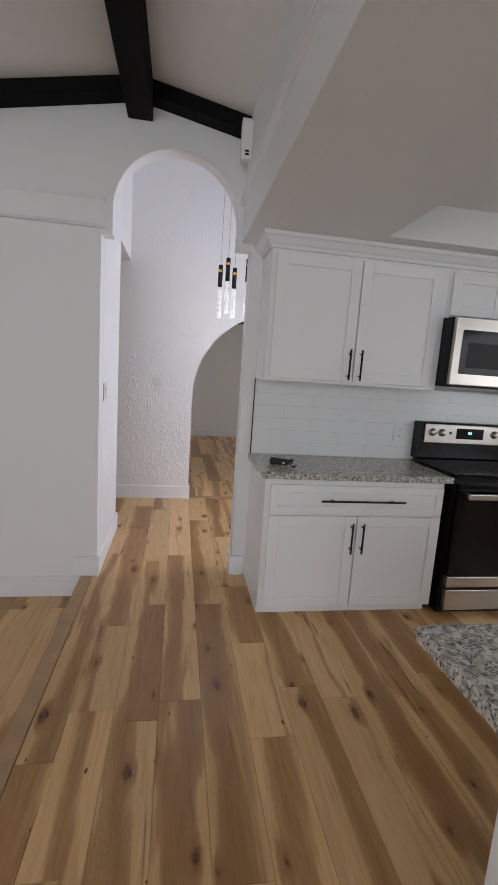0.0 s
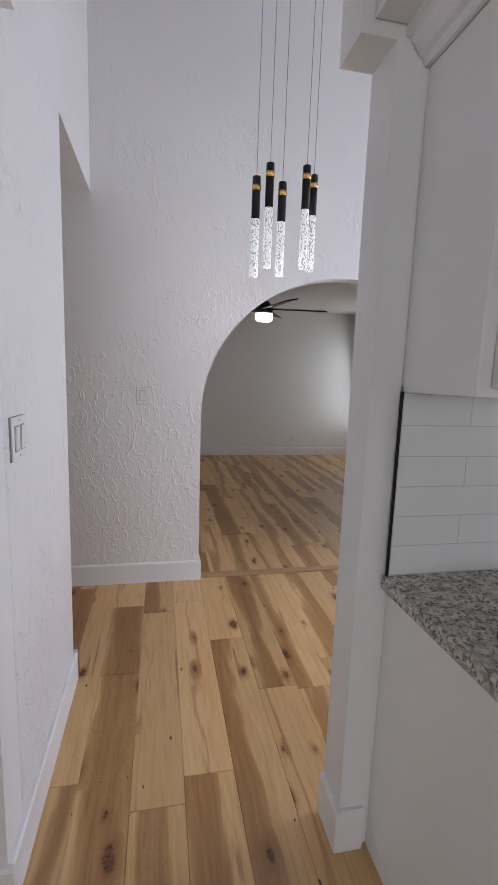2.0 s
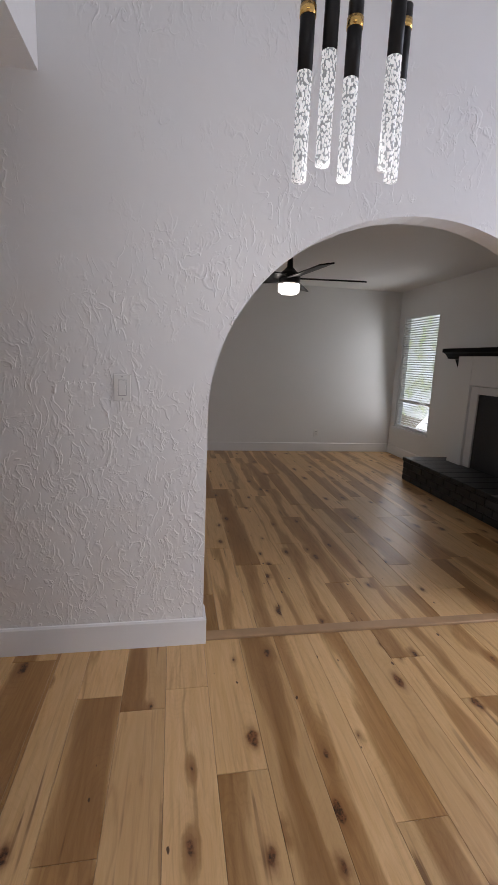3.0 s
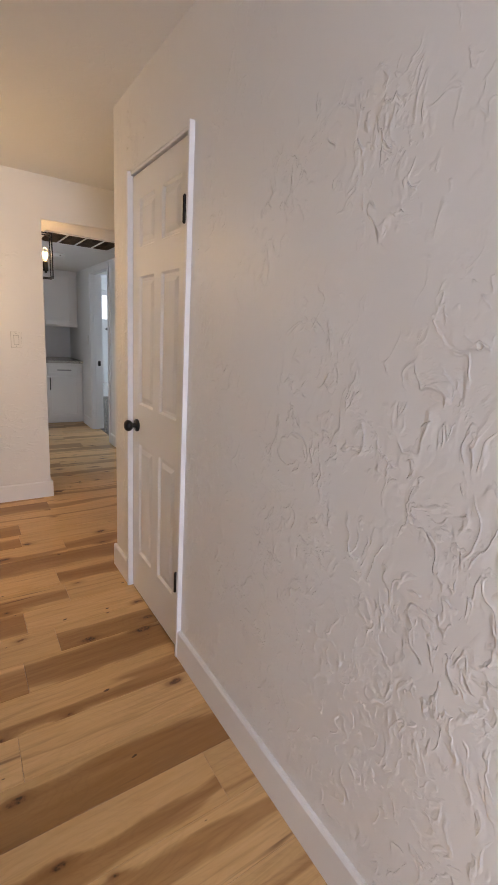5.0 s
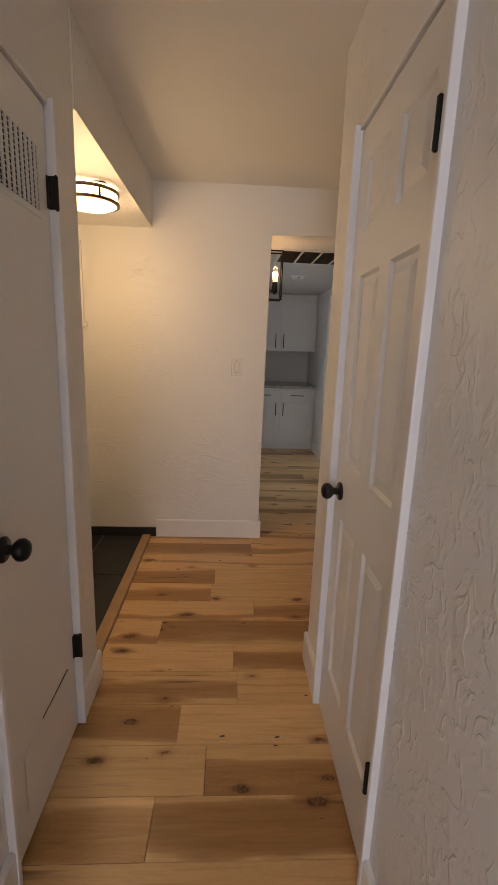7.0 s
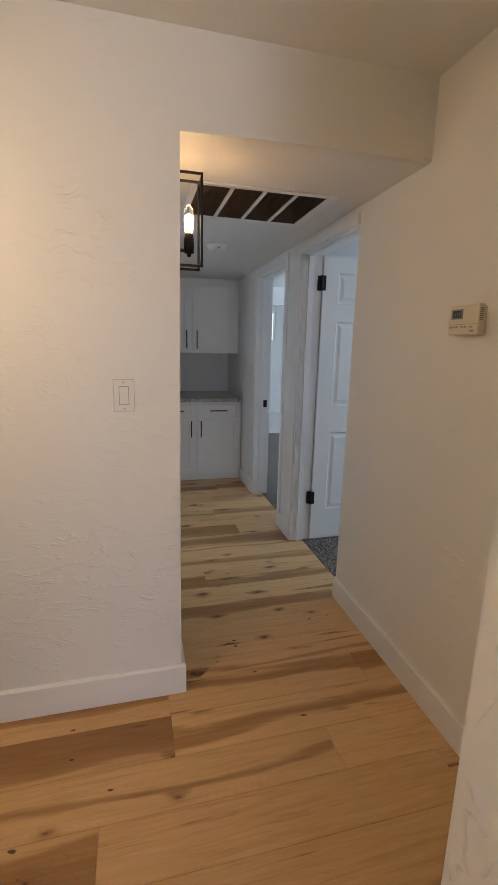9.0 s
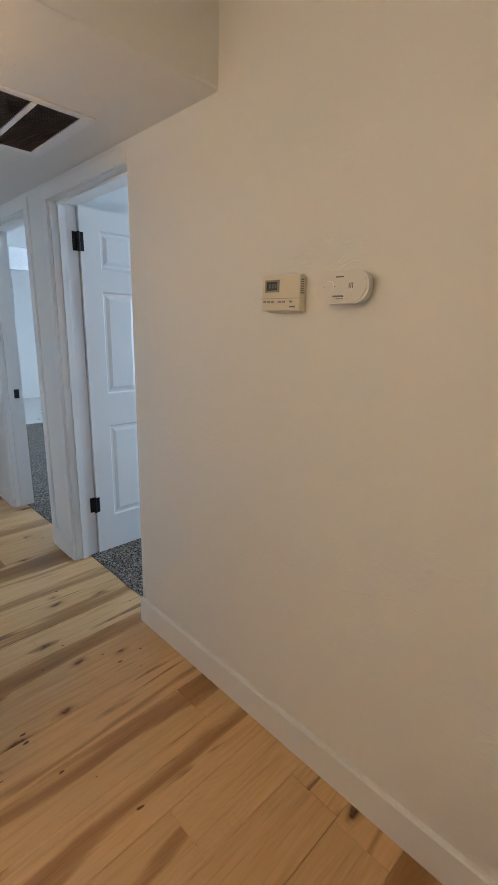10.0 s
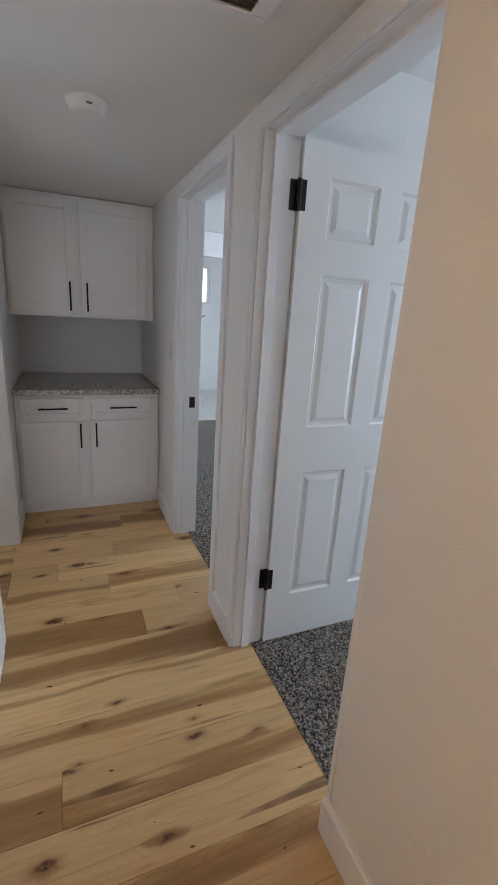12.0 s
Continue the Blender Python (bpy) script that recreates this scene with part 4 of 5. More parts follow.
for i in range(6):
    x = -3.750 + i * 0.0155 + (0.012 if i > 2 else 0) + (0.012 if i > 4 else 0)
    part("button", B(((x, 5.8212, 1.563), (x + 0.011, 5.8242, 1.569)), bevel=0.001, segments=1), SHADOWGREY, thermo)
part("label_bar", B(((-3.648, 5.8232, 1.550), (-3.628, 5.8242, 1.554))), INK, thermo)
for i in range(7):
    part("side_slot", B(((-3.6145, 5.829, 1.588 + i * 0.006), (-3.6135, 5.843, 1.591 + i * 0.006))), INK, thermo)
alarm = thing("carbon_monoxide_alarm", (-3.475, 5.86, 1.56), "white rounded carbon monoxide alarm on the wall", "alarm")
bm = bmesh.new()
box(bm, (-3.543, 5.846, 1.568), (-3.412, 5.860, 1.630), 0.030, 8, only=1)
part("base", bm, PLASTIC, alarm)
bm = bmesh.new()
box(bm, (-3.555, 5.826, 1.558), (-3.397, 5.846, 1.640), 0.038, 8, only=1)
box(bm, (-3.549, 5.822, 1.564), (-3.403, 5.8262, 1.634), 0.034, 8, only=1)
part("cover", bm, PLASTIC, alarm)
bm = bmesh.new()
lathe(bm, (-3.512, 5.822, 1.600), (0, -1, 0), [(0, 0.0145), (0.0015, 0.0142), (0.0018, 0.012)])
part("test_button", bm, PLASTIC, alarm)
part("grille", B(*[((-3.452 + i * 0.005, 5.8212, 1.594), (-3.4495 + i * 0.005, 5.8222, 1.608)) for i in range(3)]), INK, alarm)
for x0, x1, z0, z1 in ((-3.50, -3.466, 1.574, 1.578), (-3.49, -3.466, 1.569, 1.5705), (-3.492, -3.468, 1.622, 1.6255), (-3.529, -3.525, 1.599, 1.6015), (-3.497, -3.493, 1.599, 1.6015)):
    part("print_bar", B(((x0, 5.8214, z0), (x1, 5.8222, z1))), INK, alarm)

# alarm siren box high on the arch wall
siren = thing("wall_sensor", (0.40, 3.056, 2.635), "white wedge-shaped wall sensor beside the beam", "sensor")
bm = bmesh.new()
sweep(bm, [(0, 0), (0.050, 0.0), (0.060, 0.006), (0.078, 0.070), (0.084, 0.13), (0.078, 0.19), (0.060, 0.212), (0, 0.215)], (0.372, 3.056, 2.635), (0.4295, 3.056, 2.635), (0, -1, 0))
part("case", bm, PLASTIC, siren)
part("sensor_slot", B(((0.392, 2.988, 2.652), (0.414, 3.0, 2.661)), ((0.392, 2.983, 2.668), (0.414, 2.995, 2.677))), BLACK, siren)

# ---------- lamps ----------
sconce = thing("wall_lantern", (-4.25, 4.872, 1.79), "black box-frame wall lantern with glowing tube bulb", "wall lamp")
part("back_plate", B(((-4.30, 4.872, 1.84), (-4.20, 4.880, 2.09)), bevel=0.003), BLACK, sconce)
X0, X1, Y0, Y1, Z0, Z1, R = -4.298, -4.202, 4.892, 4.992, 1.79, 2.135, 0.009
for x in (X0, X1):
    bm = B(((x - R / 2, Y0, Z0), (x + R / 2, Y0 + R, Z1)), ((x - R / 2, Y1 - R, Z0), (x + R / 2, Y1, Z1)), ((x - R / 2, Y0 + R, Z0), (x + R / 2, Y1 - R, Z0 + R)), ((x - R / 2, Y0 + R, Z1 - R), (x + R / 2, Y1 - R, Z1)), bevel=0.001, segments=1)
    part("side_frame", bm, BLACK, sconce)
for y in (Y0 + R / 2, Y1 - R / 2):
    for z in (Z0 + 0.02, Z1 - 0.02):
        part("cross_bar", B(((X0 + R / 2, y - R / 2, z - R / 2), (X1 - R / 2, y + R / 2, z + R / 2))), BLACK, sconce)
part("arm", B(((-4.256, 4.880, 1.852), (-4.244, 4.942, 1.864)), bevel=0.002), BLACK, sconce)
bm = bmesh.new()
lathe(bm, (-4.25, 4.942, 1.835), (0, 0, 1), [(0, 0.008), (0.012, 0.010), (0.014, 0.020), (0.05, 0.021), (0.085, 0.018), (0.088, 0.014)])
part("socket", bm, BLACK, sconce, "black lamp socket", True)
bm = bmesh.new()
lathe(bm, (-4.25, 4.942, 1.922), (0, 0, 1), [(0, 0.012), (0.012, 0.018), (0.075, 0.0195), (0.095, 0.016), (0.106, 0.007)])
bulb = part("bulb", bm, GLASS, sconce, "clear tubular glass bulb", True)
bulb.visible_shadow = False
bm = bmesh.new()
lathe(bm, (-4.25, 4.942, 1.930), (0, 0, 1), [(0, 0.003), (0.010, 0.008), (0.022, 0.0098), (0.050, 0.009), (0.064, 0.005), (0.068, 0.0015)])
part("filament", bm, BULB, bulb)
lamp = new("lantern_light", bpy.data.lights.new("lantern_light", "POINT"))
lamp.data.energy, lamp.data.color, lamp.data.shadow_soft_size = LANTERN_W, (1.0, 0.64, 0.32), 0.025
lamp.location = (-4.25, 4.942, 1.975)

dome = thing("ceiling_light", (-3.27, 3.90, 2.09), "round flush ceiling light with dark bands, glowing warm", "ceiling light")
bm = bmesh.new()
lathe(bm, (-3.27, 3.90, 2.105), (0, 0, 1), [(0, 0.10), (0.012, 0.128), (0.02, 0.135), (0.085, 0.135)], 40)
part("diffuser", bm, DOME, dome, "glowing frosted diffuser", True)
for z in (2.118, 2.168):
    bm = bmesh.new()
    lathe(bm, (-3.27, 3.90, z), (0, 0, 1), [(0, 0.1365), (0.0, 0.143), (0.013, 0.143), (0.013, 0.1365)], 40)
    part("band", bm, metal_brushed("bronze_band", (0.20, 0.13, 0.08), 0.4), dome, "dark bronze band", True)
for k in range(4):
    a = radians(35 + 90 * k)
    part("strut", B(((-0.004, -0.004, 2.131), (0.004, 0.004, 2.168))), BLACK, dome).location = (-3.27 + 0.14 * math.cos(a), 3.90 + 0.14 * math.sin(a), 0)
part("ceiling_pan", B(((-3.37, 3.80, 2.188), (-3.17, 4.0, 2.20)), bevel=0.02, only=2), BLACK, dome)
lamp = new("dome_light", bpy.data.lights.new("dome_light", "POINT"))
lamp.data.energy, lamp.data.color, lamp.data.shadow_soft_size = DOME_W, WARM, 0.13
lamp.location = (-3.27, 3.90, 1.95)

pendant = thing("pendant_light", (0.52, 4.30, 1.88), "five black and bubble-glass rod pendants on thin cords", "pendant light")
part("canopy", B(((0.36, 4.14, 3.66), (0.70, 4.46, 3.70)), bevel=0.01), BLACK, pendant)
for x, y, lo, hi in ((0.392, 4.28, 1.88, 2.325), (0.455, 4.28, 1.925, 2.39), (0.515, 4.27, 1.89, 2.31), (0.630, 4.27, 1.93, 2.395), (0.706, 4.39, 1.95, 2.41)):
    cut = hi - (hi - lo) * 0.42
    bm = bmesh.new()
    lathe(bm, (x, y, cut), (0, 0, 1), [(0, 0.0195), (hi - cut - 0.002, 0.0195), (hi - cut, 0.017)])
    rod = part("rod", bm, BLACK, pendant, "black metal tube with brass ring", True)
    bm = bmesh.new()
    lathe(bm, (x, y, hi - 0.062), (0, 0, 1), [(0, 0.0197), (0, 0.0212), (0.024, 0.0212), (0.024, 0.0197)])
    part("brass_ring", bm, BRASS, rod, "brass ring", True)
    bm = bmesh.new()
    lathe(bm, (x, y, lo), (0, 0, 1), [(0, 0.017), (0.003, 0.0195), (cut - lo, 0.0195)])
    part("glass_rod", bm, CRYSTAL, rod, "lit clear glass rod full of bubbles", True)
    bm = bmesh.new()
    cyl(bm, (x, y, hi), (x, y, 3.66), 0.0016, sides=6)
    part("cord", bm, plain("cord_grey", (0.25, 0.25, 0.25), 0.5), rod)
lamp = new("pendant_glow", bpy.data.lights.new("pendant_glow", "POINT"))
lamp.data.energy, lamp.data.color, lamp.data.shadow_soft_size = 3, (0.95, 0.97, 1.0), 0.1
lamp.location = (0.52, 4.29, 1.84)

fan = thing("ceiling_fan", (1.20, 7.4, 2.06), "black five-blade ceiling fan with lit white globe", "ceiling fan")
FX = 1.16
bm = bmesh.new()
lathe(bm, (FX, 7.4, 2.14), (0, 0, 1), [(0, 0.09), (0.02, 0.105), (0.09, 0.105), (0.12, 0.07), (0.16, 0.03), (0.40, 0.02), (0.40, 0.0)])
part("motor", bm, BLACK, fan, "", True)
bm = bmesh.new()
lathe(bm, (FX, 7.4, 2.05), (0, 0, 1), [(0, 0.07), (0.02, 0.10), (0.09, 0.105)])
part("light_globe", bm, FANLIGHT, fan, "glowing white diffuser", True)
for k in range(5):
    bm = B(((0.09, -0.07, -0.006), (0.74, 0.07, 0.006)), bevel=0.003, segments=1)
    part("blade", moved(bm, Matrix.Translation((FX, 7.4, 2.20)) @ Matrix.Rotation(radians(-8 + 72 * k), 4, "Z") @ Matrix.Rotation(radians(12), 4, "X")), BLACK, fan)

# ---------- corridor ceiling: return-air grille and smoke alarm ----------
grille = thing("air_grille", (-4.75, 5.33, 2.20), "white four-bay return-air grille in the corridor ceiling", "vent")
gx0, gx1, gy0, gy1 = -5.02, -4.48, 4.99, 5.69
part("frame", B(((gx0, gy0, 2.192), (gx0 + 0.03, gy1, 2.20)), ((gx1 - 0.03, gy0, 2.192), (gx1, gy1, 2.20)), ((gx0 + 0.03, gy0, 2.192), (gx1 - 0.03, gy0 + 0.03, 2.20)), ((gx0 + 0.03, gy1 - 0.045, 2.192), (gx1 - 0.03, gy1, 2.20)), bevel=0.002, segments=1), TRIM, grille)
# dark brown sheet close behind the slats
part("backing", B(((gx0 + 0.03, gy0 + 0.03, 2.1982), (gx1 - 0.03, gy1 - 0.045, 2.1996))), plain("backing_brown", (0.125, 0.098, 0.075), 0.9, 0, 0.15), grille, "dark brown backing")
bay = (gy1 - 0.045 - gy0 - 0.03) / 4
for i in range(1, 4):
    y = gy0 + 0.03 + bay * i
    part("divider", B(((gx0 + 0.03, y - 0.009, 2.191), (gx1 - 0.03, y + 0.009, 2.198))), TRIM, grille)
# slats in a brown darker than the white frame
LOUVRE = plain("louvre_brown", (0.24, 0.195, 0.155), 0.6, 0.2, 0.2, 10)
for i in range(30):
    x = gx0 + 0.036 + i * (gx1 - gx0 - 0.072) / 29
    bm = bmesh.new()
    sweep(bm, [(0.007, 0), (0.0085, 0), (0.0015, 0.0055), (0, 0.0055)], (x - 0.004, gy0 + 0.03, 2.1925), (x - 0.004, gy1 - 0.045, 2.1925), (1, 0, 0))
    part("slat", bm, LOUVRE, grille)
smoke = thing("smoke_alarm", (-5.73, 5.32, 2.16), "round white smoke alarm on the ceiling", "smoke alarm")
bm = bmesh.new()
lathe(bm, (-5.73, 5.32, 2.20), (0, 0, -1), [(0, 0.072), (0.012, 0.072), (0.014, 0.064), (0.034, 0.060), (0.041, 0.048), (0.042, 0.02)], 36)
part("case", bm, PLASTIC, smoke, "", True)
part("label_bar", B(((-5.673, 5.315, 2.172), (-5.667, 5.335, 2.178))), INK, smoke)


# ---------- cabinets ----------
def bar_handle(parent, a, b, out, r=0.006):
    """A black bar pull on two posts."""
    a, b, o = Vector(a), Vector(b), Vector(out)
    bm = bmesh.new()
    cyl(bm, a + o * 0.032, b + o * 0.032, r, sides=12)
    for k in (0.14, 0.86):
        p = a.lerp(b, k)
        cyl(bm, p, p + o * 0.032, r * 0.8, sides=10)
    return part("handle", bm, BLACK, parent, "black bar handle", True)


def front(name, parent, m, lo_u, hi_u, lo_z, hi_z, rail=0.06, thick=0.02, deep=0.009):
    """A shaker front placed by m: a sunken panel with two stiles and two rails round it; u along x, face at y = 0."""
    ob = part(name, moved(B(((lo_u + rail - 0.004, deep, lo_z + rail - 0.004), (hi_u - rail + 0.004, thick, hi_z - rail + 0.004))), m), CABINET, parent)
    for u0, u1 in ((lo_u, lo_u + rail), (hi_u - rail, hi_u)):
        part("stile", moved(B(((u0, 0, lo_z), (u1, thick, hi_z)), bevel=0.0018, segments=1), m), CABINET, ob)
    for z0, z1 in ((lo_z, lo_z + rail), (hi_z - rail, hi_z)):
        part("rail", moved(B(((lo_u + rail, 0.0002, z0), (hi_u - rail, thick, z1)), bevel=0.0018, segments=1), m), CABINET, ob)
    return ob


KY, KU = 2.64, 2.87
base = thing("base_cabinet", (1.14, 2.9, 0), "white shaker base cabinet with a wide drawer", "cabinet")
part("body", B(((0.583, KY + 0.006, 0.046), (1.70, 3.173, 0.838)), bevel=0.002, segments=1), CABINET, base)
part("plinth", B(((0.583, KY + 0.022, 0.0), (1.672, 3.173, 0.046))), CABINET, base)
d = front("drawer", base, pose(0, KY - 0.015, 0), 0.615, 1.69, 0.635, 0.805, 0.045)
bar_handle(d, (0.91, KY - 0.015, 0.72), (1.43, KY - 0.015, 0.72), (0, -1, 0))
d = front("door", base, pose(0, KY - 0.015, 0), 0.615, 1.148, 0.05, 0.62, 0.065)
bar_handle(d, (1.118, KY - 0.015, 0.40), (1.118, KY - 0.015, 0.585), (0, -1, 0))
d = front("door", base, pose(0, KY - 0.015, 0), 1.155, 1.69, 0.05, 0.62, 0.065)
bar_handle(d, (1.186, KY - 0.015, 0.40), (1.186, KY - 0.015, 0.585), (0, -1, 0))
tagged(part("worktop", B(((0.56, 2.605, 0.84), (1.735, 3.172, 0.88)), bevel=0.006), GRANITE, None), "speckled grey granite worktop on the base cabinet", "worktop")

upper = thing("upper_cabinet", (1.14, 3.0, 1.385), "white two-door shaker wall cabinet", "cabinet")
part("body", B(((0.575, KU + 0.021, 1.385), (1.70, 3.173, 2.142)), bevel=0.002, segments=1), CABINET, upper)
d = front("door", upper, pose(0, KU, 0), 0.605, 1.125, 1.405, 2.122, 0.065)
bar_handle(d, (1.092, KU, 1.415), (1.092, KU, 1.60), (0, -1, 0))
d = front("door", upper, pose(0, KU, 0), 1.132, 1.655, 1.405, 2.122, 0.065)
bar_handle(d, (1.165, KU, 1.415), (1.165, KU, 1.60), (0, -1, 0))
over = thing("upper_cabinet", (2.09, 3.0, 1.845), "small white shaker cabinet above the microwave", "cabinet")
part("body", B(((1.70, KU + 0.021, 1.845), (2.47, 3.173, 2.142)), bevel=0.002, segments=1), CABINET, over)
for u0, u1 in ((1.725, 2.085), (2.09, 2.455)):
    front("door", over, pose(0, KU, 0), u0, u1, 1.86, 2.115, 0.06)
tall = thing("upper_cabinet", (2.9, 3.0, 1.385), "white shaker wall cabinet beside the microwave", "cabinet")
part("body", B(((2.47, KU + 0.021, 1.385), (3.35, 3.173, 2.142)), bevel=0.002, segments=1), CABINET, tall)
for u0, u1 in ((2.49, 2.905), (2.912, 3.33)):
    front("door", tall, pose(0, KU, 0), u0, u1, 1.405, 2.122, 0.065)
bm = bmesh.new()
prof = [(0, 0), (0.012, 0), (0.018, 0.018), (0.03, 0.024), (0.052, 0.052), (0.064, 0.058), (0.064, 0.080), (0, 0.080)]
rows = []
for o, u in prof:
    rows.append([bm.verts.new(p) for p in ((0.575 - o, 3.173, 2.142 + u), (0.575 - o, KU + 0.021 - o, 2.142 + u), (3.35, KU + 0.021 - o, 2.142 + u))])
for i in range(len(rows)):
    for k in (0, 1):
        p, q = rows[i], rows[(i + 1) % len(rows)]
        if i < len(rows) - 1:
            bm.faces.new((p[k], p[k + 1], q[k + 1], q[k]))
structure("trim_crown", bm, TRIM, "white crown moulding along the wall cabinets", "crown moulding")

# tiled backsplash
splash = structure("backsplash", B(((0.575, 3.1612, 0.88), (3.35, 3.174, 1.40))), TILEGROUT, "white long glazed tile backsplash", "backsplash")
row_h, tile_w = 0.083, 0.405
for r in range(7):
    z0 = 0.884 + r * row_h
    x = 0.579 - (tile_w / 2 if r % 2 else 0)
    while x < 2.6:
        x0, x1 = max(x, 0.579), x + tile_w - 0.0018
        if x1 - x0 > 0.02:
            part("tile", B(((x0, 3.160, z0), (x1, 3.1611, min(z0 + row_h - 0.0018, 1.385))), bevel=0.0005, segments=1), SUBWAY, splash)
        x += tile_w
part("tile_edge_strip", B(((0.569, 3.158, 0.88), (0.5748, 3.165, 1.386))), BLACK, splash, "black metal tile edge")

# range and microwave
rng_ = thing("kitchen_range", (2.12, 2.85, 0), "stainless and black electric range with glass oven door", "oven")
part("body", B(((1.742, 2.62, 0.0), (2.495, 3.165, 0.88)), bevel=0.003, segments=1), ENAMEL, rng_)
part("cooktop", B(((1.738, 2.59, 0.88), (2.50, 3.12, 0.905)), bevel=0.006), BLACKGLASS, rng_, "black glass cooktop")
part("storage_drawer", B(((1.765, 2.585, 0.03), (2.475, 2.62, 0.165)), bevel=0.004), STEEL, rng_, "stainless drawer front")
od = part("oven_door", B(((1.760, 2.580, 0.185), (2.48, 2.62, 0.255)), bevel=0.004), STEEL, rng_, "stainless oven door rail")
part("oven_window", B(((1.760, 2.580, 0.258), (2.48, 2.62, 0.845)), bevel=0.004), BLACKGLASS, od, "black oven glass")
part("oven_handle", B(((1.79, 2.525, 0.765), (2.45, 2.548, 0.80)), ((1.80, 2.548, 0.772), (1.83, 2.582, 0.793)), ((2.41, 2.548, 0.772), (2.44, 2.582, 0.793)), bevel=0.005), STEEL, od, "flat stainless handle")
cp = part("control_panel", B(((1.742, 3.095, 0.905), (2.495, 3.165, 1.165)), bevel=0.008), ENAMEL, rng_, "black upstand")
part("panel_face", B(((1.79, 3.082, 1.02), (2.45, 3.0945, 1.152)), bevel=0.003), STEEL, cp, "stainless control fascia")
part("display", B(((2.03, 3.0785, 1.055), (2.24, 3.0825, 1.13)), bevel=0.004, segments=1), BLACKGLASS, cp, "black clock display")
part("clock_digits", B(*[((2.125 + k * 0.012, 3.0775, 1.09 + s), (2.133 + k * 0.012, 3.0785, 1.093 + s)) for k in range(2) for s in (0, 0.008, 0.016)], ((2.118, 3.0775, 1.092), (2.1205, 3.0785, 1.108))), glow("clock_blue", (0.35, 0.75, 1.0), 3), cp, "lit blue clock digits")
part("badge", B(((1.975, 3.080, 1.085), (1.992, 3.0822, 1.105))), BLACK, cp)
for x in (1.845, 1.918, 2.33, 2.40):
    bm = bmesh.new()
    lathe(bm, (x, 3.082, 1.095), (0, -1, 0), [(0, 0.027), (0.004, 0.027), (0.006, 0.021), (0.024, 0.019), (0.026, 0.016)])
    part("knob", bm, STEEL, cp, "silver control knob", True)
mic = thing("microwave_oven", (2.09, 2.95, 1.42), "stainless over-the-range microwave with black window", "microwave")
part("body", B(((1.704, 2.795, 1.425), (2.465, 3.17, 1.84)), bevel=0.003, segments=1), ENAMEL, mic)
md = part("door", B(((1.712, 2.760, 1.432), (2.46, 2.794, 1.838)), bevel=0.004), STEEL, mic, "stainless door")
part("window", B(((1.760, 2.7575, 1.50), (2.25, 2.761, 1.765)), bevel=0.01, segments=2, only=1), BLACKGLASS, md, "black glass window")
part("window_screen", B(((1.80, 2.7562, 1.54), (2.21, 2.7578, 1.69))), plain("window_mesh_grey", (0.022, 0.022, 0.024), 0.6), md)
part("bottom_vent", B(((1.74, 2.80, 1.418), (2.43, 3.1, 1.425))), BLACK, mic)

# island
island = thing("kitchen_island", (2.0, 0.3, 0), "white kitchen island under a granite overhang", "island")
part("base", B(((0.80, -1.1, 0), (3.0, 0.95, 0.838)), bevel=0.003, segments=1), CABINET, island)
part("end_panel", B(((0.784, -1.08, 0.0), (0.7995, 0.954, 0.836)), bevel=0.002, segments=1), CABINET, island)
tagged(part("island_top", B(((0.632, -1.2, 0.84), (3.1, 1.10, 0.88)), bevel=0.007), GRANITE, None), "speckled grey granite top of the island", "worktop")

# keys on the worktop
keys = thing("key_holder", (0.74, 2.78, 0.88), "black pepper-spray key holder with a steel ring", "key ring")
m = pose(0.695, 2.80, 0.9035, 0, 90, -28) @ Matrix.Diagonal((1.25, 1.25, 1.2, 1))
bm = bmesh.new()
lathe(bm, (0, 0, -0.05), (0, 0, 1), [(0, 0.014), (0.004, 0.0185), (0.03, 0.0185), (0.032, 0.017), (0.085, 0.0165), (0.09, 0.013), (0.112, 0.012), (0.116, 0.007)], 20)
part("canister", moved(bm, m), plain("black_plastic", (0.015, 0.015, 0.016), 0.42), keys)
part("trigger_guard", moved(B(((-0.018, -0.008, 0.05), (-0.012, 0.008, 0.075)), ((0.010, -0.012, 0.062), (0.018, 0.012, 0.082)), bevel=0.002, segments=1), m), BLACK, keys)
bm = bmesh.new()
for k in range(20):
    a0, a1 = 2 * math.pi * k / 20, 2 * math.pi * (k + 1) / 20
    cyl(bm, (0.745 + 0.011 * math.cos(a0), 2.742 + 0.004 * math.cos(a0), 0.893 + 0.011 * math.sin(a0)), (0.745 + 0.011 * math.cos(a1), 2.742 + 0.004 * math.cos(a1), 0.893 + 0.011 * math.sin(a1)), 0.0011, sides=6)
part("split_ring", bm, STEEL, keys, "steel split ring", True)
part("key", B(((0.75, 2.725, 0.880), (0.80, 2.733, 0.882))), STEEL, keys, "steel key")
part("tag", moved(B(((-0.003, -0.0187, 0.018), (0.006, -0.0178, 0.032))), m), plain("pale_sticker", (0.45, 0.47, 0.30), 0.5), keys, "small pale sticker")

# ---------- black beams and mouldings of the great room ----------
beam = tagged(part("ridge_beam", B(((-0.283, -3.6, 2.835), (-0.14, 3.174, 3.005)), bevel=0.005, segments=1), BEAM, None), "black-painted square ridge beam", "beam")
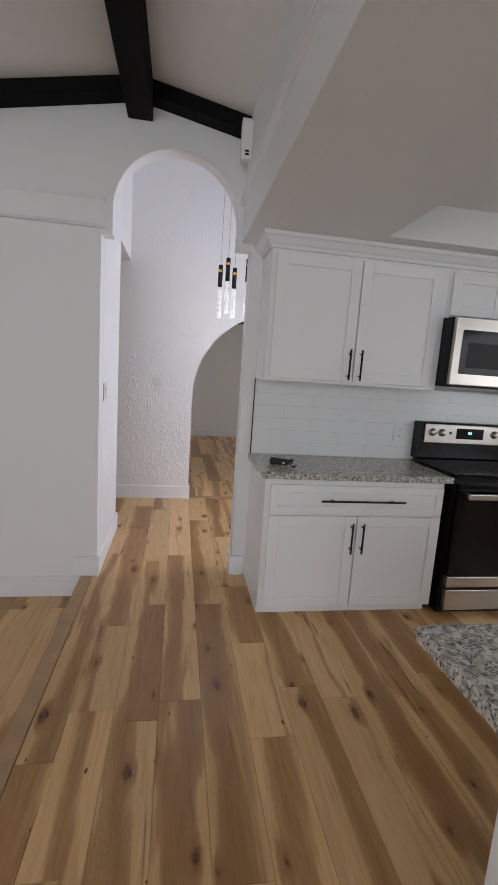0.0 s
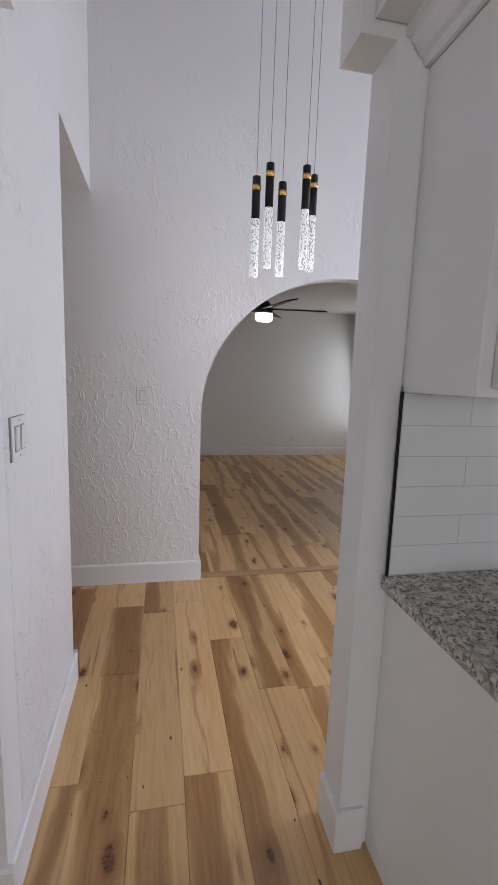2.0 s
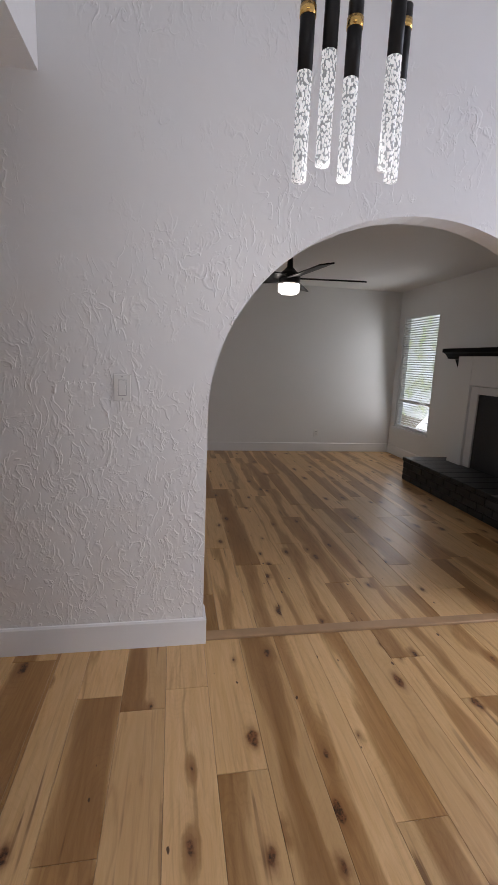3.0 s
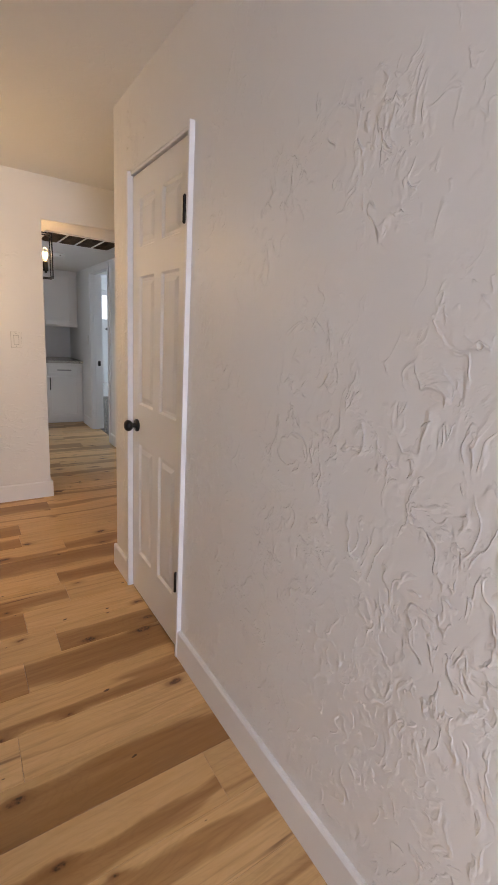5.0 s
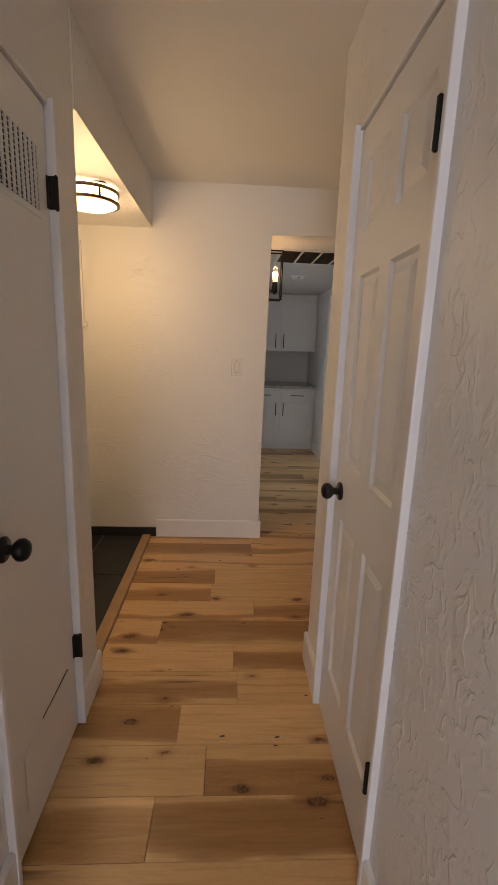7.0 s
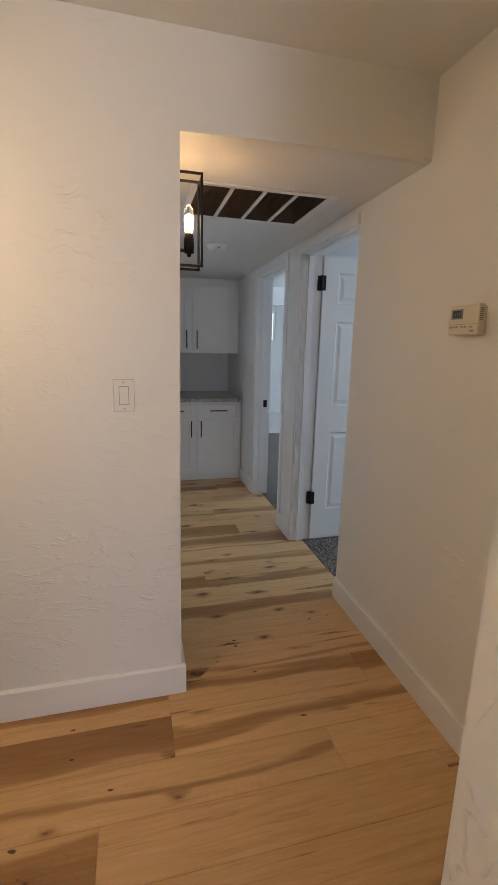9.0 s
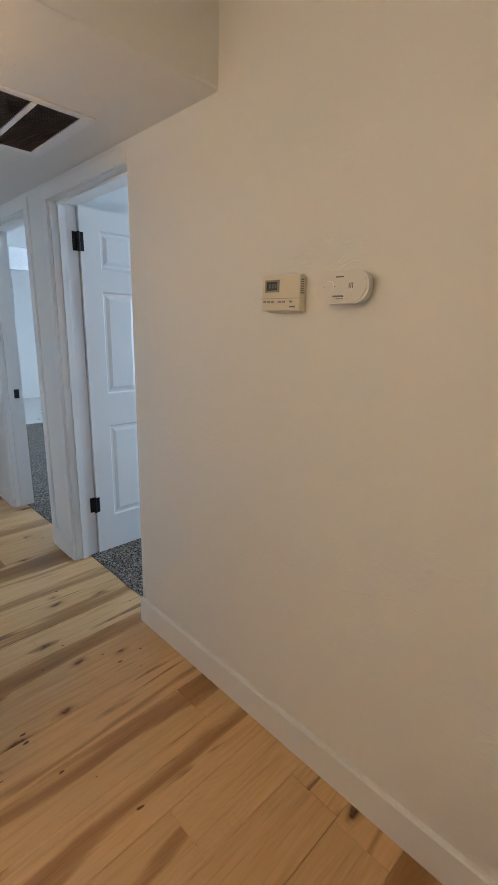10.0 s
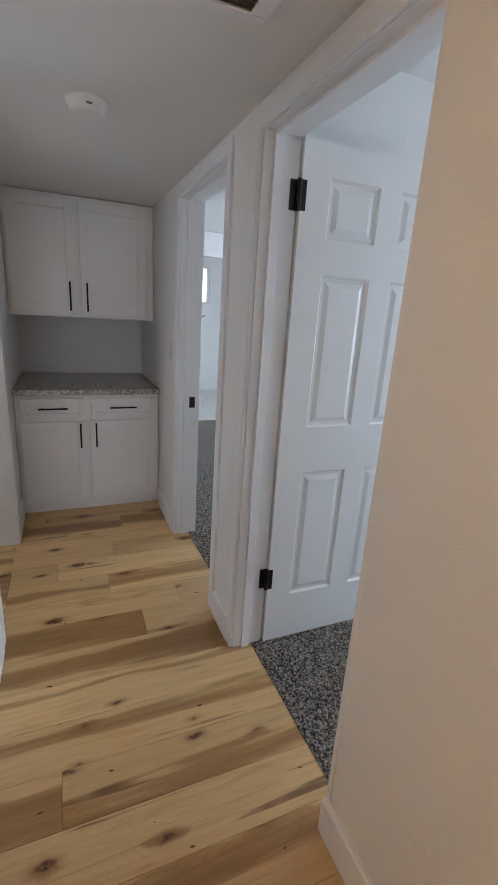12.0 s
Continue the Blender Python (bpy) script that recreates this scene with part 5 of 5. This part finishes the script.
for s, far in ((-1, -4.0), (1, 0.43)):
    x_in = -0.2835 if s < 0 else -0.1395
    bm = bmesh.new()
    zi, zf = RIDGE_Z - PITCH * abs(x_in - RIDGE_X), RIDGE_Z - PITCH * abs(far - RIDGE_X)
    p = [(x_in, zi - 0.085), (far, zf - 0.085), (far, zf - 0.002), (x_in, zi - 0.002)]
    r = [[bm.verts.new((x, y, z)) for x, z in p] for y in (3.06, 3.173)]
    for i in range(4):
        bm.faces.new((r[0][i], r[0][(i + 1) % 4], r[1][(i + 1) % 4], r[1][i]))
    bm.faces.new(r[0]), bm.faces.new(r[1])
    tagged(part("rafter_beam", bm, BEAM, None), "black-painted sloping beam along the arch wall", "beam", "rafters on the arch wall")
bm = bmesh.new()
box(bm, (-4.0, 3.160, 2.235), (-0.408, 3.175, 2.37))
for z, up in ((2.370, 1), (2.235, -1)):
    sweep(bm, [(0.0, 0.0), (0.020, 0.0), (0.030, 0.012 * up), (0.034, 0.022 * up), (0, 0.022 * up)], (-4.0, 3.175, z), (-0.400, 3.175, z), (0, -1, 0))
structure("trim_lintel", bm, SMOOTH, "white boxed trim band along the wall", "moulding")

# ---------- built-in cabinets at the corridor's end ----------
EX = -7.09
end_base = thing("base_cabinet", (-7.4, 5.35, 0), "white two-drawer two-door built-in base cabinet", "cabinet")
part("body", B(((-7.89, 4.876, 0.06), (EX - 0.021, 5.856, 0.885)), bevel=0.002, segments=1), CABINET, end_base)
part("plinth", B(((-7.89, 4.876, 0.0), (EX - 0.030, 5.856, 0.06))), CABINET, end_base)


def facing_x(x):
    """Turns a front built to look along -y so that it looks along +x with u running along y."""
    return Matrix.Translation((x, 0, 0)) @ Matrix(((0, -1, 0, 0), (1, 0, 0, 0), (0, 0, 1, 0), (0, 0, 0, 1)))


for u0, u1, h in ((4.915, 5.32, 5.292), (5.37, 5.815, 5.398)):
    d = front("drawer", end_base, facing_x(EX), u0, u1, 0.72, 0.855, 0.03)
    c = (u0 + u1) / 2
    bar_handle(d, (EX, c - 0.095, 0.79), (EX, c + 0.095, 0.79), (1, 0, 0))
    d = front("door", end_base, facing_x(EX), u0 - 0.012, u1 + 0.012, 0.075, 0.69, 0.06)
    bar_handle(d, (EX, h, 0.50), (EX, h, 0.68), (1, 0, 0))
tagged(part("worktop", B(((-7.895, 4.874, 0.887), (-7.055, 5.858, 0.925)), bevel=0.006), GRANITE, None), "speckled granite top of the built-in cabinet", "worktop")
UX = -7.31
end_up = thing("upper_cabinet", (-7.5, 5.35, 1.40), "white two-door built-in wall cabinet", "cabinet")
part("body", B(((-7.89, 4.876, 1.405), (UX - 0.021, 5.856, 2.195)), bevel=0.002, segments=1), CABINET, end_up)
for u0, u1, h in ((4.895, 5.315, 5.272), (5.345, 5.80, 5.385)):
    d = front("door", end_up, facing_x(UX), u0, u1, 1.43, 2.165, 0.06)
    bar_handle(d, (UX, h, 1.45), (UX, h, 1.645), (1, 0, 0))

# ---------- entry slate tiles ----------
skirt = structure("slate_skirting", B(((-4.009, 1.75, 0.0), (-3.998, 4.088, 0.07)), bevel=0.001, segments=1), SLATE, "black slate skirting", "skirting")
TW, TD = 0.30, 0.60
for i in range(6):
    for j in range(8):
        x0, y1 = -4.005 + i * TD, 3.985 - j * TW
        x1 = min(x0 + TD - 0.008, -2.505)
        y0 = max(y1 - TW + 0.008, 1.71)
        if x1 - x0 > 0.02 and y1 - y0 > 0.02:
            part("tile", B(((x0, y0, -0.010), (x1, y1, -0.002)), bevel=0.001, segments=1), SLATE, floor_entry)

# ---------- living room: window, fireplace ----------
win = tagged(new("window_1"), "bright white window with horizontal blinds", "window", kind="structure")
part("window_frame", B(((3.60, 8.66, 0.46), (3.66, 8.70, 2.16)), ((3.60, 9.56, 0.46), (3.66, 9.60, 2.16)), ((3.60, 8.70, 0.46), (3.66, 9.56, 0.50)), ((3.60, 8.70, 2.12), (3.66, 9.56, 2.16)), ((3.60, 8.70, 0.86), (3.66, 9.56, 0.90)), bevel=0.003, segments=1), TRIM, win)
part("window_sill", B(((3.555, 8.63, 0.43), (3.60, 9.63, 0.46)), bevel=0.004, segments=1), TRIM, win)
pane = part("pane", B(((3.628, 8.70, 0.50), (3.634, 9.56, 2.12))), GLASS, win)
pane.visible_shadow = False
blind = thing("window_blind", (3.59, 9.13, 0.48), "white horizontal slat blind, slats half open", "blind")
part("head_rail", B(((3.584, 8.665, 2.115), (3.60, 9.595, 2.16))), TRIM, blind)
for i in range(48):
    bm = B(((-0.014, 8.67, -0.0009), (0.014, 9.59, 0.0009)))
    part("slat", moved(bm, Matrix.Translation((3.591, 0, 0.49 + i * 0.0338)) @ Matrix.Rotation(radians(24), 4, "Y")), TRIM, blind)
bpy.context.view_layer.update()

fire = thing("fireplace", (3.4, 7.0, 0), "white fireplace with black firebox, mantel and hearth", "fireplace")
part("chimney_breast", B(((3.40, 7.62, 0.28), (3.58, 7.88, 1.60)), ((3.40, 6.25, 0.28), (3.58, 6.51, 1.60)), ((3.40, 6.51, 1.22), (3.58, 7.62, 1.60)), bevel=0.004, segments=1), SMOOTH, fire)
part("inner_surround", B(((3.43, 7.50, 0.28), (3.575, 7.62, 1.215)), ((3.43, 6.51, 0.28), (3.575, 6.63, 1.215)), ((3.43, 6.63, 1.13), (3.575, 7.50, 1.215)), bevel=0.003, segments=1), SMOOTH, fire)
part("firebox", B(((3.45, 6.63, 0.28), (3.575, 7.50, 1.13))), BRICKBLACK, fire, "black firebox")
bm = bmesh.new()
sweep(bm, [(0, 0), (0.17, 0), (0.17, 0.018), (0.21, 0.06), (0.25, 0.075), (0.25, 0.12), (0, 0.12)], (3.58, 6.0, 1.52), (3.58, 8.12, 1.52), (-1, 0, 0))
part("mantel_shelf", bm, BEAM, fire, "black painted mantel shelf")
for y in (7.93, 6.16):
    bm = bmesh.new()
    sweep(bm, [(0, 0), (0.06, 0), (0.12, 0.10), (0.16, 0.18), (0, 0.18)], (3.58, y - 0.05, 1.335), (3.58, y + 0.05, 1.335), (-1, 0, 0))
    part("corbel", bm, BEAM, fire, "black corbel")
hearth = part("hearth", B(((2.95, 5.9, 0.0), (3.575, 8.06, 0.235))), BRICKBLACK, fire, "black painted brick hearth")
for k in range(10):
    for z0, z1 in ((0.0, 0.07), (0.078, 0.148), (0.156, 0.23)):
        y = 5.90 + k * 0.217 + (0.1 if 0.07 < z0 < 0.1 else 0)
        part("brick", B(((2.935, y, z0 + 0.002), (2.953, min(y + 0.207, 8.06), z1)), bevel=0.003, segments=1), BRICKBLACK, hearth)
for k in range(11):
    y = 5.88 + k * 0.2
    part("brick", B(((2.925, y, 0.237), (3.57, y + 0.192, 0.285)), bevel=0.005, segments=1), BRICKBLACK, hearth)

far_win = tagged(new("window_2"), "small bright window in the far bedroom wall", "window", kind="structure")
part("window_frame", B(((-12.2, 7.42, 1.62), (-12.12, 7.45, 2.26)), ((-12.2, 7.77, 1.62), (-12.12, 7.80, 2.26)), ((-12.2, 7.45, 1.62), (-12.12, 7.77, 1.65)), ((-12.2, 7.45, 2.23), (-12.12, 7.77, 2.26)), bevel=0.003, segments=1), TRIM, far_win)
p = part("pane", B(((-12.17, 7.45, 1.65), (-12.165, 7.77, 2.23))), GLASS, far_win)
p.visible_shadow = False

entry_win = tagged(new("window_3"), "small white-cased frosted window in the entry wall", "window", kind="structure")
part("window_frame", B(((-4.0095, 3.555, 1.58), (-3.990, 3.615, 2.10)), ((-4.0095, 2.90, 1.58), (-3.990, 2.96, 2.10)), ((-4.0095, 2.96, 2.04), (-3.990, 3.555, 2.10)), bevel=0.003, segments=1), TRIM, entry_win)
part("window_sill", B(((-4.0095, 2.88, 1.545), (-3.965, 3.640, 1.58)), bevel=0.005, segments=2), TRIM, entry_win)
part("pane", B(((-4.0095, 2.96, 1.58), (-4.002, 3.555, 2.04))), plain("frosted_pane", (0.78, 0.80, 0.80), 0.35, 0, 0.04, 8.0, 0.001, 140), entry_win, "frosted white pane")

m, nt, b = nodes_of("bright_garden")
v = coords(nt)
leaf = ramp(nt, noise_of(nt, v, 1.6, 5, 0.65), (0.42, 0.0), (0.60, 1.0))
lit = mixed(nt, leaf, (0.78, 0.88, 1.0), mixed(nt, noise_of(nt, v, 7.0, 3), (0.25, 0.33, 0.18), (0.62, 0.70, 0.48)))
nt.links.new(lit, b.inputs["Base Color"])
nt.links.new(lit, b.inputs["Emission Color"])
b.inputs["Emission Strength"].default_value = 1.6
structure("backdrop", B(((9.0, 0.0, -0.45), (9.1, 22.0, 6.0))), m, "bright garden seen through the blinds", "backdrop")
structure("backdrop_far", B(((-16.1, 4.0, -0.45), (-16.0, 12.0, 6.0))), m, "bright garden beyond the far window", "backdrop")

# ---------- black hook on the bath wall ----------
hook = thing("wall_hook", (-12.10, 7.64, 1.40), "small black double robe hook on white wall", "hook")
bm = bmesh.new()
lathe(bm, (-12.10, 7.64, 1.40), (1, 0, 0), [(0, 0.034), (0.008, 0.034), (0.011, 0.028), (0.012, 0.0)])
part("rose", bm, BLACK, hook)
for s in (-1, 1):
    bm = bmesh.new()
    cyl(bm, (-12.09, 7.64, 1.40), (-12.055, 7.64 + 0.05 * s, 1.39), 0.008, sides=10)
    cyl(bm, (-12.055, 7.64 + 0.05 * s, 1.39), (-12.045, 7.64 + 0.068 * s, 1.41), 0.008, sides=10)
    part("prong", bm, BLACK, hook)
